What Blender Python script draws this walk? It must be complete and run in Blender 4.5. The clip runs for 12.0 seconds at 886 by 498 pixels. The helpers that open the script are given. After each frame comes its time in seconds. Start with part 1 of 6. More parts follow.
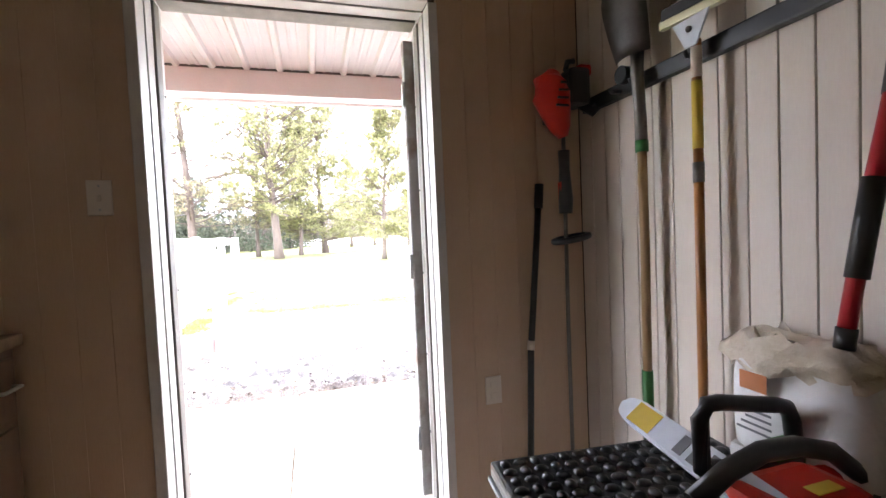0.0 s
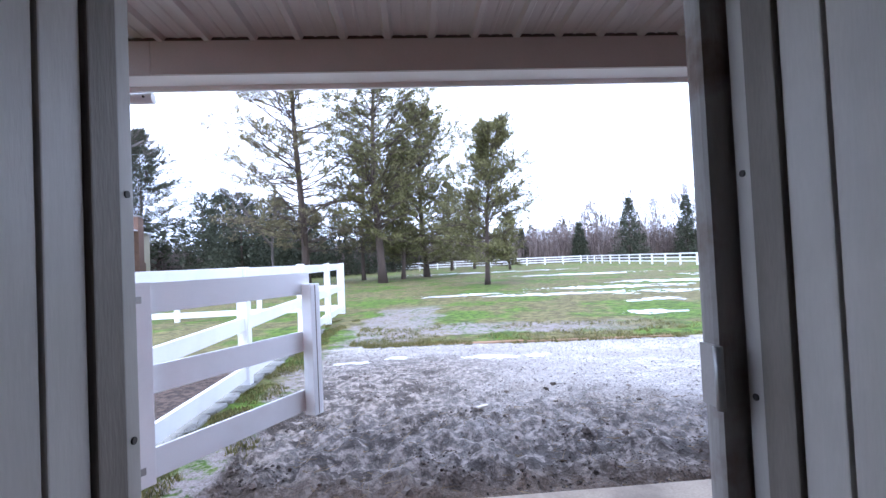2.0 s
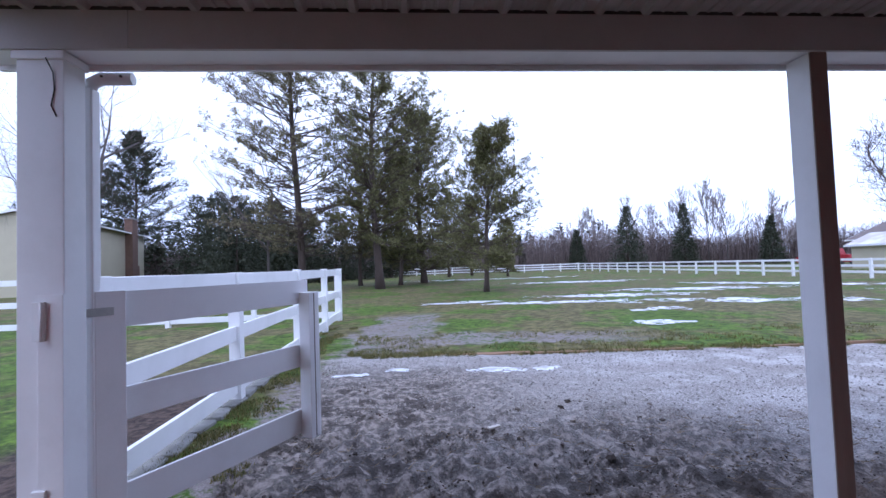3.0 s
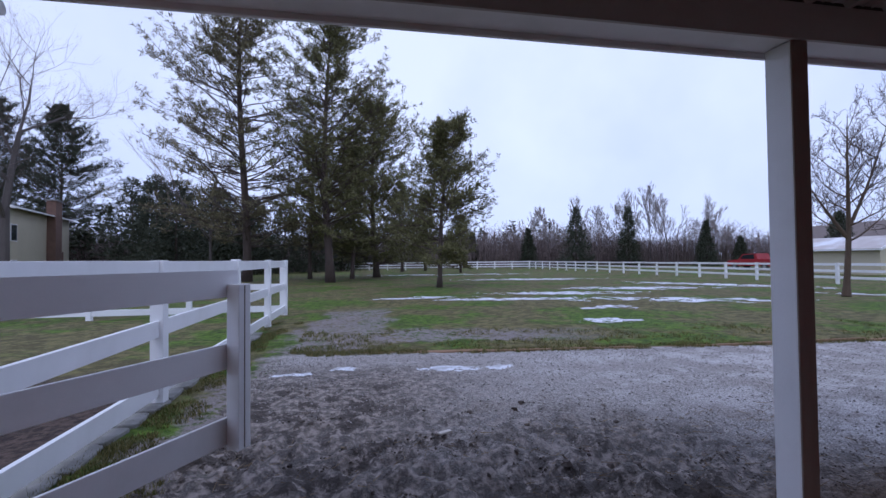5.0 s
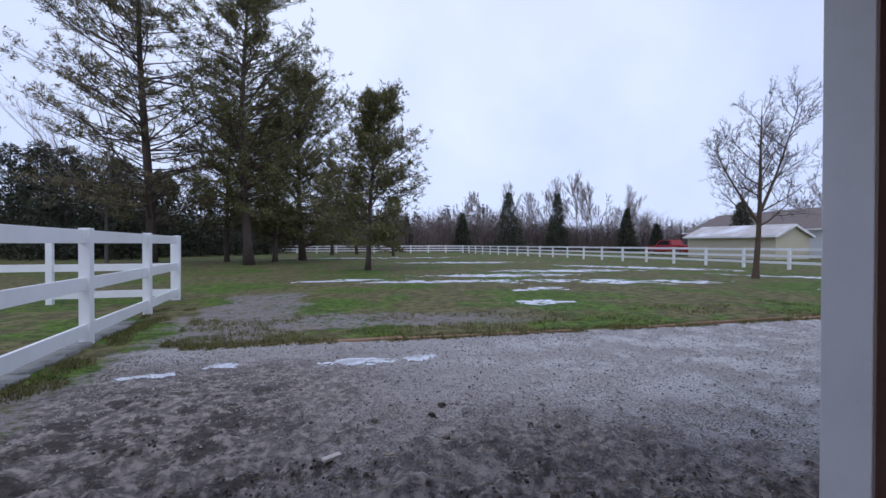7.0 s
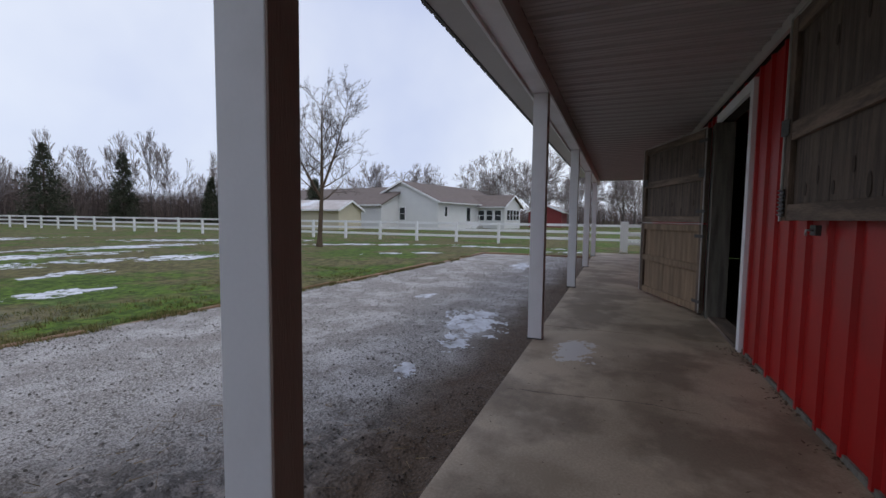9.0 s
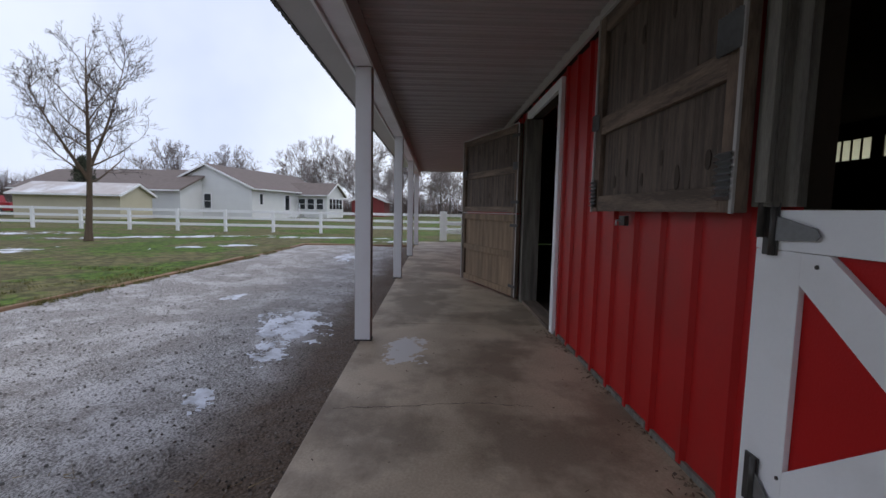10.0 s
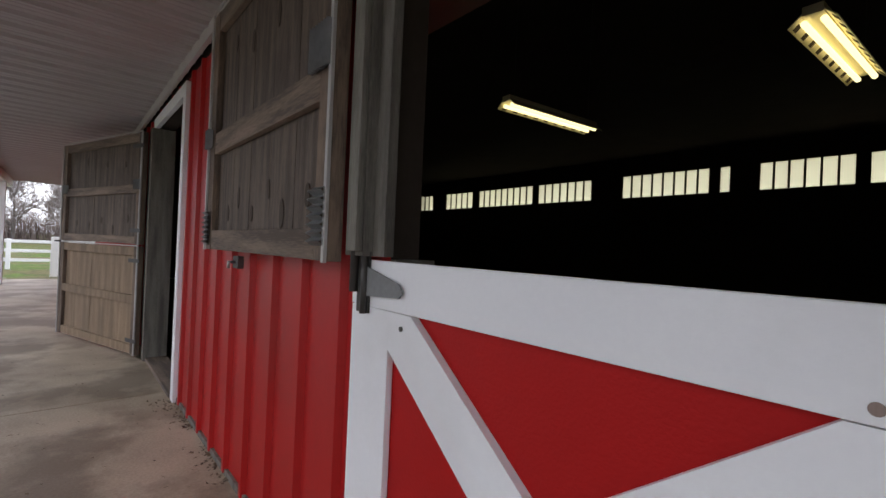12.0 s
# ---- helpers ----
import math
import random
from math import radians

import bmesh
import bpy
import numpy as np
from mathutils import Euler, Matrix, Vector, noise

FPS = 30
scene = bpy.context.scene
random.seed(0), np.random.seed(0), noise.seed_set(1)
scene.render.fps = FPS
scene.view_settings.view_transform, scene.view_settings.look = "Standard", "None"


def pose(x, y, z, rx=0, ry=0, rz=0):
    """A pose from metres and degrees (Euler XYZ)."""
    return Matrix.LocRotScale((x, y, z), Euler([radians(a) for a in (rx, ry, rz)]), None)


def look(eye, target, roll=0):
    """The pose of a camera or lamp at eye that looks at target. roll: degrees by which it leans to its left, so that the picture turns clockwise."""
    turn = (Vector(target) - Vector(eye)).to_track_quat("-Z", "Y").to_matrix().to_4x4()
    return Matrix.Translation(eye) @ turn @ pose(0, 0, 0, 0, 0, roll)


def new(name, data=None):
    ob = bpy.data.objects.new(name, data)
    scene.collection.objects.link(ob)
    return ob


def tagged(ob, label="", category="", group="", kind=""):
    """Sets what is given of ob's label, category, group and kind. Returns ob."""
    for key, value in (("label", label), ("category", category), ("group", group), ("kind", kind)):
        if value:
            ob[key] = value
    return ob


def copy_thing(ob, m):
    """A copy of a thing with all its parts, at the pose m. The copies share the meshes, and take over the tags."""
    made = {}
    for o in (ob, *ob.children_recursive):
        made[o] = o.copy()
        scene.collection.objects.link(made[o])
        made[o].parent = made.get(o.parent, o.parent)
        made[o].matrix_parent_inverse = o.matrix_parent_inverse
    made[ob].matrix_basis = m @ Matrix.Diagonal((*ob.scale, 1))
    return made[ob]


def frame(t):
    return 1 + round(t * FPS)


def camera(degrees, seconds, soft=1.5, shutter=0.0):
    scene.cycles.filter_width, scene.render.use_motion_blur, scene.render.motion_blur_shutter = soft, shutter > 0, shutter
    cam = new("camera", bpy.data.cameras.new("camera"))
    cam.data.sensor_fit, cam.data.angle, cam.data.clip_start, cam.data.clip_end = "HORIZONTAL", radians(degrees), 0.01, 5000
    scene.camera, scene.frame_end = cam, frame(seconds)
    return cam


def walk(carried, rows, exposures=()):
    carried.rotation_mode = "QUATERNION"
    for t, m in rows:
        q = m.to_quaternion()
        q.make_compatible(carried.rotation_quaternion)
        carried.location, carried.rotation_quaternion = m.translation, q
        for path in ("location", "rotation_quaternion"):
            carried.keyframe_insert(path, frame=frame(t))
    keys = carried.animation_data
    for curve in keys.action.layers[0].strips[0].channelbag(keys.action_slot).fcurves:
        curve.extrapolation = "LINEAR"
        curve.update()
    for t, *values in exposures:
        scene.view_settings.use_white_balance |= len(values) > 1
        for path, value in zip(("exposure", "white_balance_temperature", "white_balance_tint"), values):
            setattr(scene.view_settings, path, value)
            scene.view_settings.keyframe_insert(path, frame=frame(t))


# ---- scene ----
cam = camera(90.1, 12.0)
PATH = [
    (0, (0.971, -1.929, 1.286), (1.534, -0.012, 1.208), -2.5),
    (0.5, (0.916, -1.573, 1.356), (1.301, 0.388, 1.294), -1.7),
    (1, (0.915, -1.283, 1.355), (1.173, 0.7, 1.351), -2.4),
    (1.5, (0.922, -0.982, 1.353), (1.092, 1.01, 1.382), -2.5),
    (2, (0.887, -0.657, 1.357), (1.023, 1.338, 1.403), -2.6),
    (2.5, (0.83, -0.453, 1.355), (0.94, 1.543, 1.425), -2.8),
    (3, (0.787, -0.317, 1.371), (0.94, 1.676, 1.444), -2.0),
    (3.5, (0.694, -0.223, 1.359), (1.013, 1.749, 1.444), -1.5),
    (5.5, (0.855, 0.25, 1.347), (1.226, 2.215, 1.386), -0.2),
    (6, (0.862, 0.613, 1.236), (1.231, 2.578, 1.278), 1.0),
    (6.5, (1.022, 0.733, 1.213), (1.481, 2.679, 1.2), -0.5),
    (7, (1.284, 0.968, 1.177), (1.927, 2.861, 1.155), -0.0),
    (7.5, (1.465, 1.032, 1.15), (2.534, 2.722, 1.11), -0.1),
    (9.5, (2.41, 1.162, 1.205), (4.37, 1.522, 1.041), 1.1),
    (10, (2.615, 1.204, 1.192), (4.607, 1.166, 1.016), 1.2),
    (10.5, (2.711, 1.173, 1.187), (4.66, 0.762, 1.014), 1.3),
    (11, (2.759, 1.106, 1.189), (4.602, 0.343, 1.042), 2.1),
    (11.5, (2.859, 0.97, 1.206), (4.559, -0.079, 1.118), 2.2),
    (12, (2.989, 0.714, 1.254), (4.506, -0.589, 1.258), 2.5),
]
walk(cam, [(t, look(eye, target, roll)) for t, eye, target, roll in PATH],
     exposures=[(0.0, 4.9, 6700, 10), (0.2, 4.3, 6600, 10), (0.5, 3.3, 6250, 10), (1.0, 2.75, 6050, 11), (1.5, 2.2, 5750, 12), (2.0, 1.9, 5650, 12),
                (2.5, 1.4, 5450, 16), (3.0, 0.8, 5450, 17), (3.5, 0.35, 5450, 18), (5.5, -0.05, 5600, 18), (6.5, -0.05, 5700, 16), (7.5, -0.1, 6100, 11), (9.5, -0.15, 6550, 9),
                (10.0, 0.1, 6550, 9), (10.5, 0.27, 6600, 9), (11.2, 0.76, 6800, 9), (12.0, 1.25, 7000, 10)])

# ---- world and light: a bright, even overcast ----
world = bpy.data.worlds.new("overcast_sky")
scene.world = world
world.use_nodes = True
wn, wl = world.node_tree.nodes, world.node_tree.links
wn.clear()
w_out, w_bg = wn.new("ShaderNodeOutputWorld"), wn.new("ShaderNodeBackground")
w_sky, w_mix, w_noise, w_ramp, w_co = (wn.new("ShaderNodeTexSky"), wn.new("ShaderNodeMixRGB"), wn.new("ShaderNodeTexNoise"),
                                       wn.new("ShaderNodeValToRGB"), wn.new("ShaderNodeTexCoord"))
w_sky.sky_type, w_sky.sun_disc = "NISHITA", False
w_sky.sun_elevation, w_sky.sun_rotation = radians(38), radians(200)
w_scale = wn.new("ShaderNodeMixRGB")
w_scale.blend_type, w_scale.inputs[0].default_value, w_scale.inputs[2].default_value = "MULTIPLY", 1, (0.1, 0.1, 0.1, 1)
wl.new(w_sky.outputs[0], w_scale.inputs[1])
w_noise.inputs["Scale"].default_value, w_noise.inputs["Detail"].default_value = 1.6, 5
wl.new(w_co.outputs["Generated"], w_noise.inputs["Vector"])
w_ramp.color_ramp.elements[0].position, w_ramp.color_ramp.elements[1].position = 0.32, 0.66
w_ramp.color_ramp.elements[0].color, w_ramp.color_ramp.elements[1].color = (0.55, 0.62, 0.87, 1), (0.82, 0.87, 1.0, 1)
wl.new(w_noise.outputs[0], w_ramp.inputs[0])
w_mix.inputs[0].default_value = 0.9
wl.new(w_scale.outputs[0], w_mix.inputs[1])
wl.new(w_ramp.outputs[0], w_mix.inputs[2])
wl.new(w_mix.outputs[0], w_bg.inputs["Color"])
w_bg.inputs["Strength"].default_value = 1.15
wl.new(w_bg.outputs[0], w_out.inputs[0])
sun = new("sun", bpy.data.lights.new("sun", "SUN"))
sun.data.energy, sun.data.angle, sun.data.color = 0.6, radians(25), (1.0, 0.96, 0.9)
sun.matrix_world = look((0, 0, 30), (8, 14, 0))


# ---- materials ----
def material(name, color, color2=None, rough=0.7, scale=6.0, fine=60.0, bump=0.15, metal=0.0, stretch=(1, 1, 1), vary=0.0, spec=0.5,
             stain=None, stain_scale=1.3, stain_amount=0.5, bump_dist=0.01, sharp=0.0, stain_hi=0.66):
    """Two colours mixed by coarse and fine noise, with bump, stains and a little variation from piece to piece."""
    m = bpy.data.materials.new(name)
    m.use_nodes = True
    n, l = m.node_tree.nodes, m.node_tree.links
    b = n["Principled BSDF"]
    color2 = color2 or tuple(c * 0.72 for c in color)
    co, mp = n.new("ShaderNodeTexCoord"), n.new("ShaderNodeMapping")
    l.new(co.outputs["Object"], mp.inputs["Vector"])
    mp.inputs["Scale"].default_value = stretch
    big, small = n.new("ShaderNodeTexNoise"), n.new("ShaderNodeTexNoise")
    for node, s, d in ((big, scale, 4), (small, fine, 6)):
        node.inputs["Scale"].default_value, node.inputs["Detail"].default_value = s, d
        l.new(mp.outputs[0], node.inputs["Vector"])
    add = n.new("ShaderNodeMath")
    add.operation = "MULTIPLY_ADD"
    l.new(small.outputs[0], add.inputs[0])
    add.inputs[1].default_value = 0.6
    half = n.new("ShaderNodeMath")
    half.operation = "MULTIPLY_ADD"
    half.inputs[1].default_value, half.inputs[2].default_value = 1.2, -0.4
    l.new(big.outputs[0], half.inputs[0])
    l.new(half.outputs[0], add.inputs[2])
    mix = n.new("ShaderNodeMixRGB")
    mix.inputs[1].default_value, mix.inputs[2].default_value = (*color, 1), (*color2, 1)
    mix.use_clamp = True
    if sharp:
        cut = n.new("ShaderNodeMapRange")
        cut.inputs["From Min"].default_value, cut.inputs["From Max"].default_value = 0.5 - sharp, 0.5 + sharp
        l.new(add.outputs[0], cut.inputs[0])
        l.new(cut.outputs[0], mix.inputs[0])
    else:
        l.new(add.outputs[0], mix.inputs[0])
    last = mix.outputs[0]
    if stain:
        sn, sr, sm = n.new("ShaderNodeTexNoise"), n.new("ShaderNodeValToRGB"), n.new("ShaderNodeMixRGB")
        sn.inputs["Scale"].default_value, sn.inputs["Detail"].default_value, sn.inputs["Roughness"].default_value = stain_scale, 5, 0.6
        l.new(co.outputs["Object"], sn.inputs["Vector"])
        sr.color_ramp.elements[0].position, sr.color_ramp.elements[1].position = 0.48, stain_hi
        sr.color_ramp.elements[1].color = (stain_amount, stain_amount, stain_amount, 1)
        l.new(sn.outputs[0], sr.inputs[0])
        l.new(sr.outputs[0], sm.inputs[0])
        l.new(last, sm.inputs[1])
        sm.inputs[2].default_value = (*stain, 1)
        last = sm.outputs[0]
    if vary:
        info, hsv, rng = n.new("ShaderNodeObjectInfo"), n.new("ShaderNodeHueSaturation"), n.new("ShaderNodeMapRange")
        rng.inputs["To Min"].default_value, rng.inputs["To Max"].default_value = 1 - vary, 1 + vary
        l.new(info.outputs["Random"], rng.inputs[0])
        l.new(rng.outputs[0], hsv.inputs["Value"])
        l.new(last, hsv.inputs["Color"])
        last = hsv.outputs[0]
    l.new(last, b.inputs["Base Color"])
    b.inputs["Roughness"].default_value, b.inputs["Metallic"].default_value = rough, metal
    b.inputs["Specular IOR Level"].default_value = spec
    if bump:
        bp = n.new("ShaderNodeBump")
        bp.inputs["Strength"].default_value, bp.inputs["Distance"].default_value = bump, bump_dist
        l.new(add.outputs[0], bp.inputs["Height"])
        l.new(bp.outputs[0], b.inputs["Normal"])
    return m


def island_leaf(name, dark, light, rough=0.7):
    m = bpy.data.materials.new(name)
    m.use_nodes = True
    n, l = m.node_tree.nodes, m.node_tree.links
    b = n["Principled BSDF"]
    geo, ramp = n.new("ShaderNodeNewGeometry"), n.new("ShaderNodeValToRGB")
    ramp.color_ramp.elements[0].color, ramp.color_ramp.elements[1].color = (*dark, 1), (*light, 1)
    l.new(geo.outputs["Random Per Island"], ramp.inputs[0])
    l.new(ramp.outputs[0], b.inputs["Base Color"])
    b.inputs["Roughness"].default_value = rough
    b.inputs["Specular IOR Level"].default_value = 0.2
    return m


def glowing(name, color, strength):
    m = bpy.data.materials.new(name)
    m.use_nodes = True
    b = m.node_tree.nodes["Principled BSDF"]
    b.inputs["Base Color"].default_value = (*color, 1)
    b.inputs["Emission Color"].default_value, b.inputs["Emission Strength"].default_value = (*color, 1), strength
    return m


WHITE_PAINT = material("white_paint", (0.84, 0.84, 0.84), (0.77, 0.77, 0.78), 0.5, 3, 90, 0.08, vary=0.03, stain=(0.55, 0.53, 0.5), stain_amount=0.35)
WHITE_VINYL = material("white_vinyl", (0.88, 0.88, 0.88), (0.82, 0.83, 0.84), 0.35, 2, 60, 0.03, stain=(0.6, 0.6, 0.58), stain_amount=0.25)
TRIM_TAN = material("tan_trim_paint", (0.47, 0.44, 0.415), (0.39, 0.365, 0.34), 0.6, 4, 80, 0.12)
POST_BROWN = material("streaked_brown", (0.30, 0.22, 0.185), (0.22, 0.155, 0.13), 0.7, 5, 60, 0.3, stretch=(4, 4, 0.4))
RED_METAL = material("red_painted_metal", (0.43, 0.010, 0.010), (0.35, 0.008, 0.008), 0.42, 2.5, 40, 0.05, spec=0.3, stain=(0.26, 0.03, 0.025), stain_amount=0.4)
RED_PAINT = material("red_painted_board", (0.44, 0.008, 0.008), (0.37, 0.007, 0.007), 0.55, 4, 120, 0.15, vary=0.04, spec=0.2)
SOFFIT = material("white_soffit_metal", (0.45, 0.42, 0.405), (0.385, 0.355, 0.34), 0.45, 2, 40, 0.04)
CONCRETE = material("porch_concrete", (0.50, 0.405, 0.295), (0.32, 0.25, 0.172), 0.62, 1.7, 70, 0.25, stain=(0.13, 0.092, 0.062), stain_amount=0.6, stain_scale=1.1, sharp=0.2, stain_hi=0.58)
OLD_WOOD = material("weathered_wood", (0.20, 0.14, 0.10), (0.075, 0.055, 0.042), 0.85, 3, 40, 0.5, stretch=(5, 5, 0.5), vary=0.14, sharp=0.17, stain=(0.06, 0.045, 0.035), stain_amount=0.6, stain_scale=3)
OLD_WOOD_X = material("weathered_wood_cross", (0.23, 0.165, 0.122), (0.095, 0.07, 0.053), 0.85, 3, 40, 0.5, stretch=(0.5, 5, 5), vary=0.14, sharp=0.17)
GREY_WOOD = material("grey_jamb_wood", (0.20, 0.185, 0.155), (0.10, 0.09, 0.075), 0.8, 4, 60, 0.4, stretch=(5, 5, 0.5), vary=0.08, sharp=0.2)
NEW_WOOD = material("pale_wood", (0.29, 0.20, 0.125), (0.17, 0.115, 0.07), 0.8, 3, 50, 0.3, stretch=(5, 5, 0.5), vary=0.1, sharp=0.2, stain=(0.2, 0.14, 0.09), stain_amount=0.5)
GALV = material("galvanised_steel", (0.48, 0.48, 0.47), (0.34, 0.34, 0.33), 0.45, 12, 90, 0.1, metal=0.8)
PLATE = material("dull_zinc_plate", (0.26, 0.265, 0.265), (0.15, 0.15, 0.145), 0.6, 12, 60, 0.2, metal=0.55)
DARK_STEEL = material("dark_steel", (0.10, 0.095, 0.09), (0.06, 0.055, 0.05), 0.55, 10, 90, 0.2, metal=0.6)
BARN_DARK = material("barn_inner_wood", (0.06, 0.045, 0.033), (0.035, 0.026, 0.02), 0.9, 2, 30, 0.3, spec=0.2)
PANEL_TAN = material("tan_wall_panel", (0.52, 0.37, 0.26), (0.44, 0.31, 0.21), 0.6, 2, 80, 0.1, stretch=(3, 3, 0.4), stain=(0.28, 0.2, 0.14), stain_amount=0.25)
PANEL_WHITE = material("white_wall_panel", (0.64, 0.565, 0.495), (0.53, 0.47, 0.41), 0.55, 2, 60, 0.08, stretch=(3, 3, 0.4))
CASING = material("door_casing_paint", (0.58, 0.55, 0.51), (0.45, 0.425, 0.39), 0.45, 5, 60, 0.1, stretch=(3, 3, 0.5), vary=0.04, stain=(0.4, 0.38, 0.35), stain_amount=0.4, stain_scale=4)
LEAF_PAINT = material("rust_marked_door_paint", (0.40, 0.375, 0.35), (0.27, 0.25, 0.23), 0.6, 5, 60, 0.2, stretch=(3, 3, 0.5), stain=(0.15, 0.075, 0.045), stain_amount=0.8, stain_scale=5)
EDGE_PALE = material("pale_edge_strip", (0.50, 0.48, 0.45), (0.34, 0.32, 0.30), 0.6, 6, 70, 0.2, stretch=(3, 3, 0.5))
DARK_BOARD = material("dark_weathered_board", (0.155, 0.115, 0.088), (0.066, 0.05, 0.039), 0.85, 4, 45, 0.5, stretch=(6, 6, 0.5), vary=0.12, sharp=0.2, stain=(0.07, 0.05, 0.04), stain_amount=0.5, stain_scale=3)
KNOT = material("dark_knot_wood", (0.075, 0.053, 0.04), (0.05, 0.036, 0.028), 0.9, 8, 60, 0.3)
JAMB_GREY = material("worn_jamb_paint", (0.24, 0.21, 0.18), (0.13, 0.11, 0.09), 0.6, 6, 70, 0.25, stretch=(3, 3, 0.5), vary=0.06)
NEEDLES = island_leaf("pine_needles", (0.065, 0.068, 0.029), (0.22, 0.205, 0.088))
NEEDLES_GREY = island_leaf("thin_pine_needles", (0.09, 0.08, 0.045), (0.25, 0.215, 0.12))
NEEDLES_DARK = island_leaf("far_conifer_needles", (0.032, 0.040, 0.026), (0.085, 0.092, 0.06))
BARK = material("pine_bark", (0.105, 0.075, 0.06), (0.055, 0.042, 0.036), 0.9, 4, 25, 0.6, stretch=(1, 1, 0.3))
BARK_GREY = material("grey_bark", (0.14, 0.12, 0.11), (0.09, 0.075, 0.07), 0.9, 4, 25, 0.4, stretch=(1, 1, 0.3))
BARK_BROWN = material("brown_bark", (0.12, 0.082, 0.052), (0.06, 0.043, 0.03), 0.9, 4, 25, 0.5, stretch=(1, 1, 0.3))
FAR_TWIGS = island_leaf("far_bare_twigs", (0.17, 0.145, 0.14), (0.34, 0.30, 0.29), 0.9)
TWIGS = island_leaf("bare_twigs", (0.10, 0.078, 0.072), (0.27, 0.215, 0.20), 0.9)


# ---- building helpers ----
def link_mesh(name, bm, mat, parent=None, label=""):
    me = bpy.data.meshes.new(name)
    bm.to_mesh(me)
    bm.free()
    if mat:
        me.materials.append(mat)
    ob = new(name, me)
    if parent:
        ob.parent = parent
    if label:
        ob["label"] = label
    return ob


def part(name, bm, mat, parent, label=""):
    return link_mesh(name, bm, mat, parent, label)


def add_box(bm, x0, x1, y0, y1, z0, z1, m=None, bevel=0.0):
    r = bmesh.ops.create_cube(bm, size=1)
    vs = r["verts"]
    mm = Matrix.Translation(((x0 + x1) / 2, (y0 + y1) / 2, (z0 + z1) / 2)) @ Matrix.Diagonal((x1 - x0, y1 - y0, z1 - z0, 1))
    bmesh.ops.transform(bm, matrix=(m @ mm) if m else mm, verts=vs)
    if bevel:
        es = list({e for v in vs for e in v.link_edges})
        bmesh.ops.bevel(bm, geom=es, offset=bevel, segments=2, affect="EDGES", profile=0.6)
    return vs


def box(x0, x1, y0, y1, z0, z1, m=None, bevel=0.0):
    bm = bmesh.new()
    add_box(bm, x0, x1, y0, y1, z0, z1, m, bevel)
    return bm


def prism(points, y0, y1, axis="y"):
    """A plate: a polygon in (x, z) pushed from y0 to y1; axis x: a polygon in (y, z)."""
    bm = bmesh.new()
    rows = []
    for d in (y0, y1):
        rows.append([bm.verts.new((a, d, b) if axis == "y" else (d, a, b)) for a, b in points])
    n = len(points)
    bm.faces.new(rows[0])
    bm.faces.new(rows[1][::-1])
    for i in range(n):
        bm.faces.new((rows[0][i], rows[0][(i + 1) % n], rows[1][(i + 1) % n], rows[1][i]))
    bmesh.ops.recalc_face_normals(bm, faces=bm.faces)
    return bm


def add_tube(bm, pts, radii, sides=8):
    """A round tube through points, closed at both ends."""
    rings = []
    pts = [Vector(p) for p in pts]
    up = Vector((0.13, 0.21, 0.97))
    for i, p in enumerate(pts):
        d = (pts[min(i + 1, len(pts) - 1)] - pts[max(i - 1, 0)]).normalized()
        a = d.cross(up)
        if a.length < 0.1:
            a = d.cross(Vector((1, 0, 0)))
        a.normalize()
        b = d.cross(a)
        r = radii[i] if isinstance(radii, (list, tuple)) else radii
        rings.append([bm.verts.new(p + (a * math.cos(k) + b * math.sin(k)) * r) for k in (2 * math.pi * j / sides for j in range(sides))])
    for u, v in zip(rings, rings[1:]):
        for j in range(sides):
            f = bm.faces.new((u[j], u[(j + 1) % sides], v[(j + 1) % sides], v[j]))
            f.smooth = True
    bm.faces.new(rings[0][::-1])
    bm.faces.new(rings[-1])
    return bm


def tube(pts, radii, sides=8):
    return add_tube(bmesh.new(), pts, radii, sides)


def empty(name, m, label, category, group="", kind=""):
    ob = new(name)
    ob.matrix_basis = m
    return tagged(ob, label, category, group, kind)


class Heap:
    """Points and faces gathered for one big mesh."""

    def __init__(self):
        self.v, self.f = [], []

    def limb(self, p, q, r0, r1, n=3):
        d = (q - p)
        if d.length < 1e-5:
            return
        d.normalize()
        a = d.orthogonal().normalized()
        b = d.cross(a)
        k = len(self.v)
        for c, r in ((p, r0), (q, r1)):
            for j in range(n):
                t = 2 * math.pi * j / n
                self.v.append(c + (a * math.cos(t) + b * math.sin(t)) * r)
        for j in range(n):
            self.f.append((k + j, k + (j + 1) % n, k + n + (j + 1) % n, k + n + j))

    def blade(self, p, d, w, side=None):
        s = (side or d.orthogonal()).normalized() * w
        k = len(self.v)
        self.v += [p - s, p + s, p + d]
        self.f.append((k, k + 1, k + 2))

    def leaf(self, p, d, w, side):
        s = side.normalized() * w
        k = len(self.v)
        self.v += [p, p + d * 0.5 + s, p + d, p + d * 0.5 - s]
        self.f.append((k, k + 1, k + 2, k + 3))

    def make(self, name, mat, parent=None, label=""):
        me = bpy.data.meshes.new(name)
        me.from_pydata([tuple(v) for v in self.v], [], self.f)
        me.materials.append(mat)
        ob = new(name, me)
        if parent:
            ob.parent = parent
        if label:
            ob["label"] = label
        return ob


def rnd_dir(rng):
    while True:
        v = Vector((rng.uniform(-1, 1), rng.uniform(-1, 1), rng.uniform(-1, 1)))
        if 0.05 < v.length < 1:
            return v.normalized()


# ---- ground ----
GZ = -0.12


def edging_y(x):
    """The line of the timber edging between gravel and field."""
    return 7.25 - 0.14 * x + 0.0032 * x * x


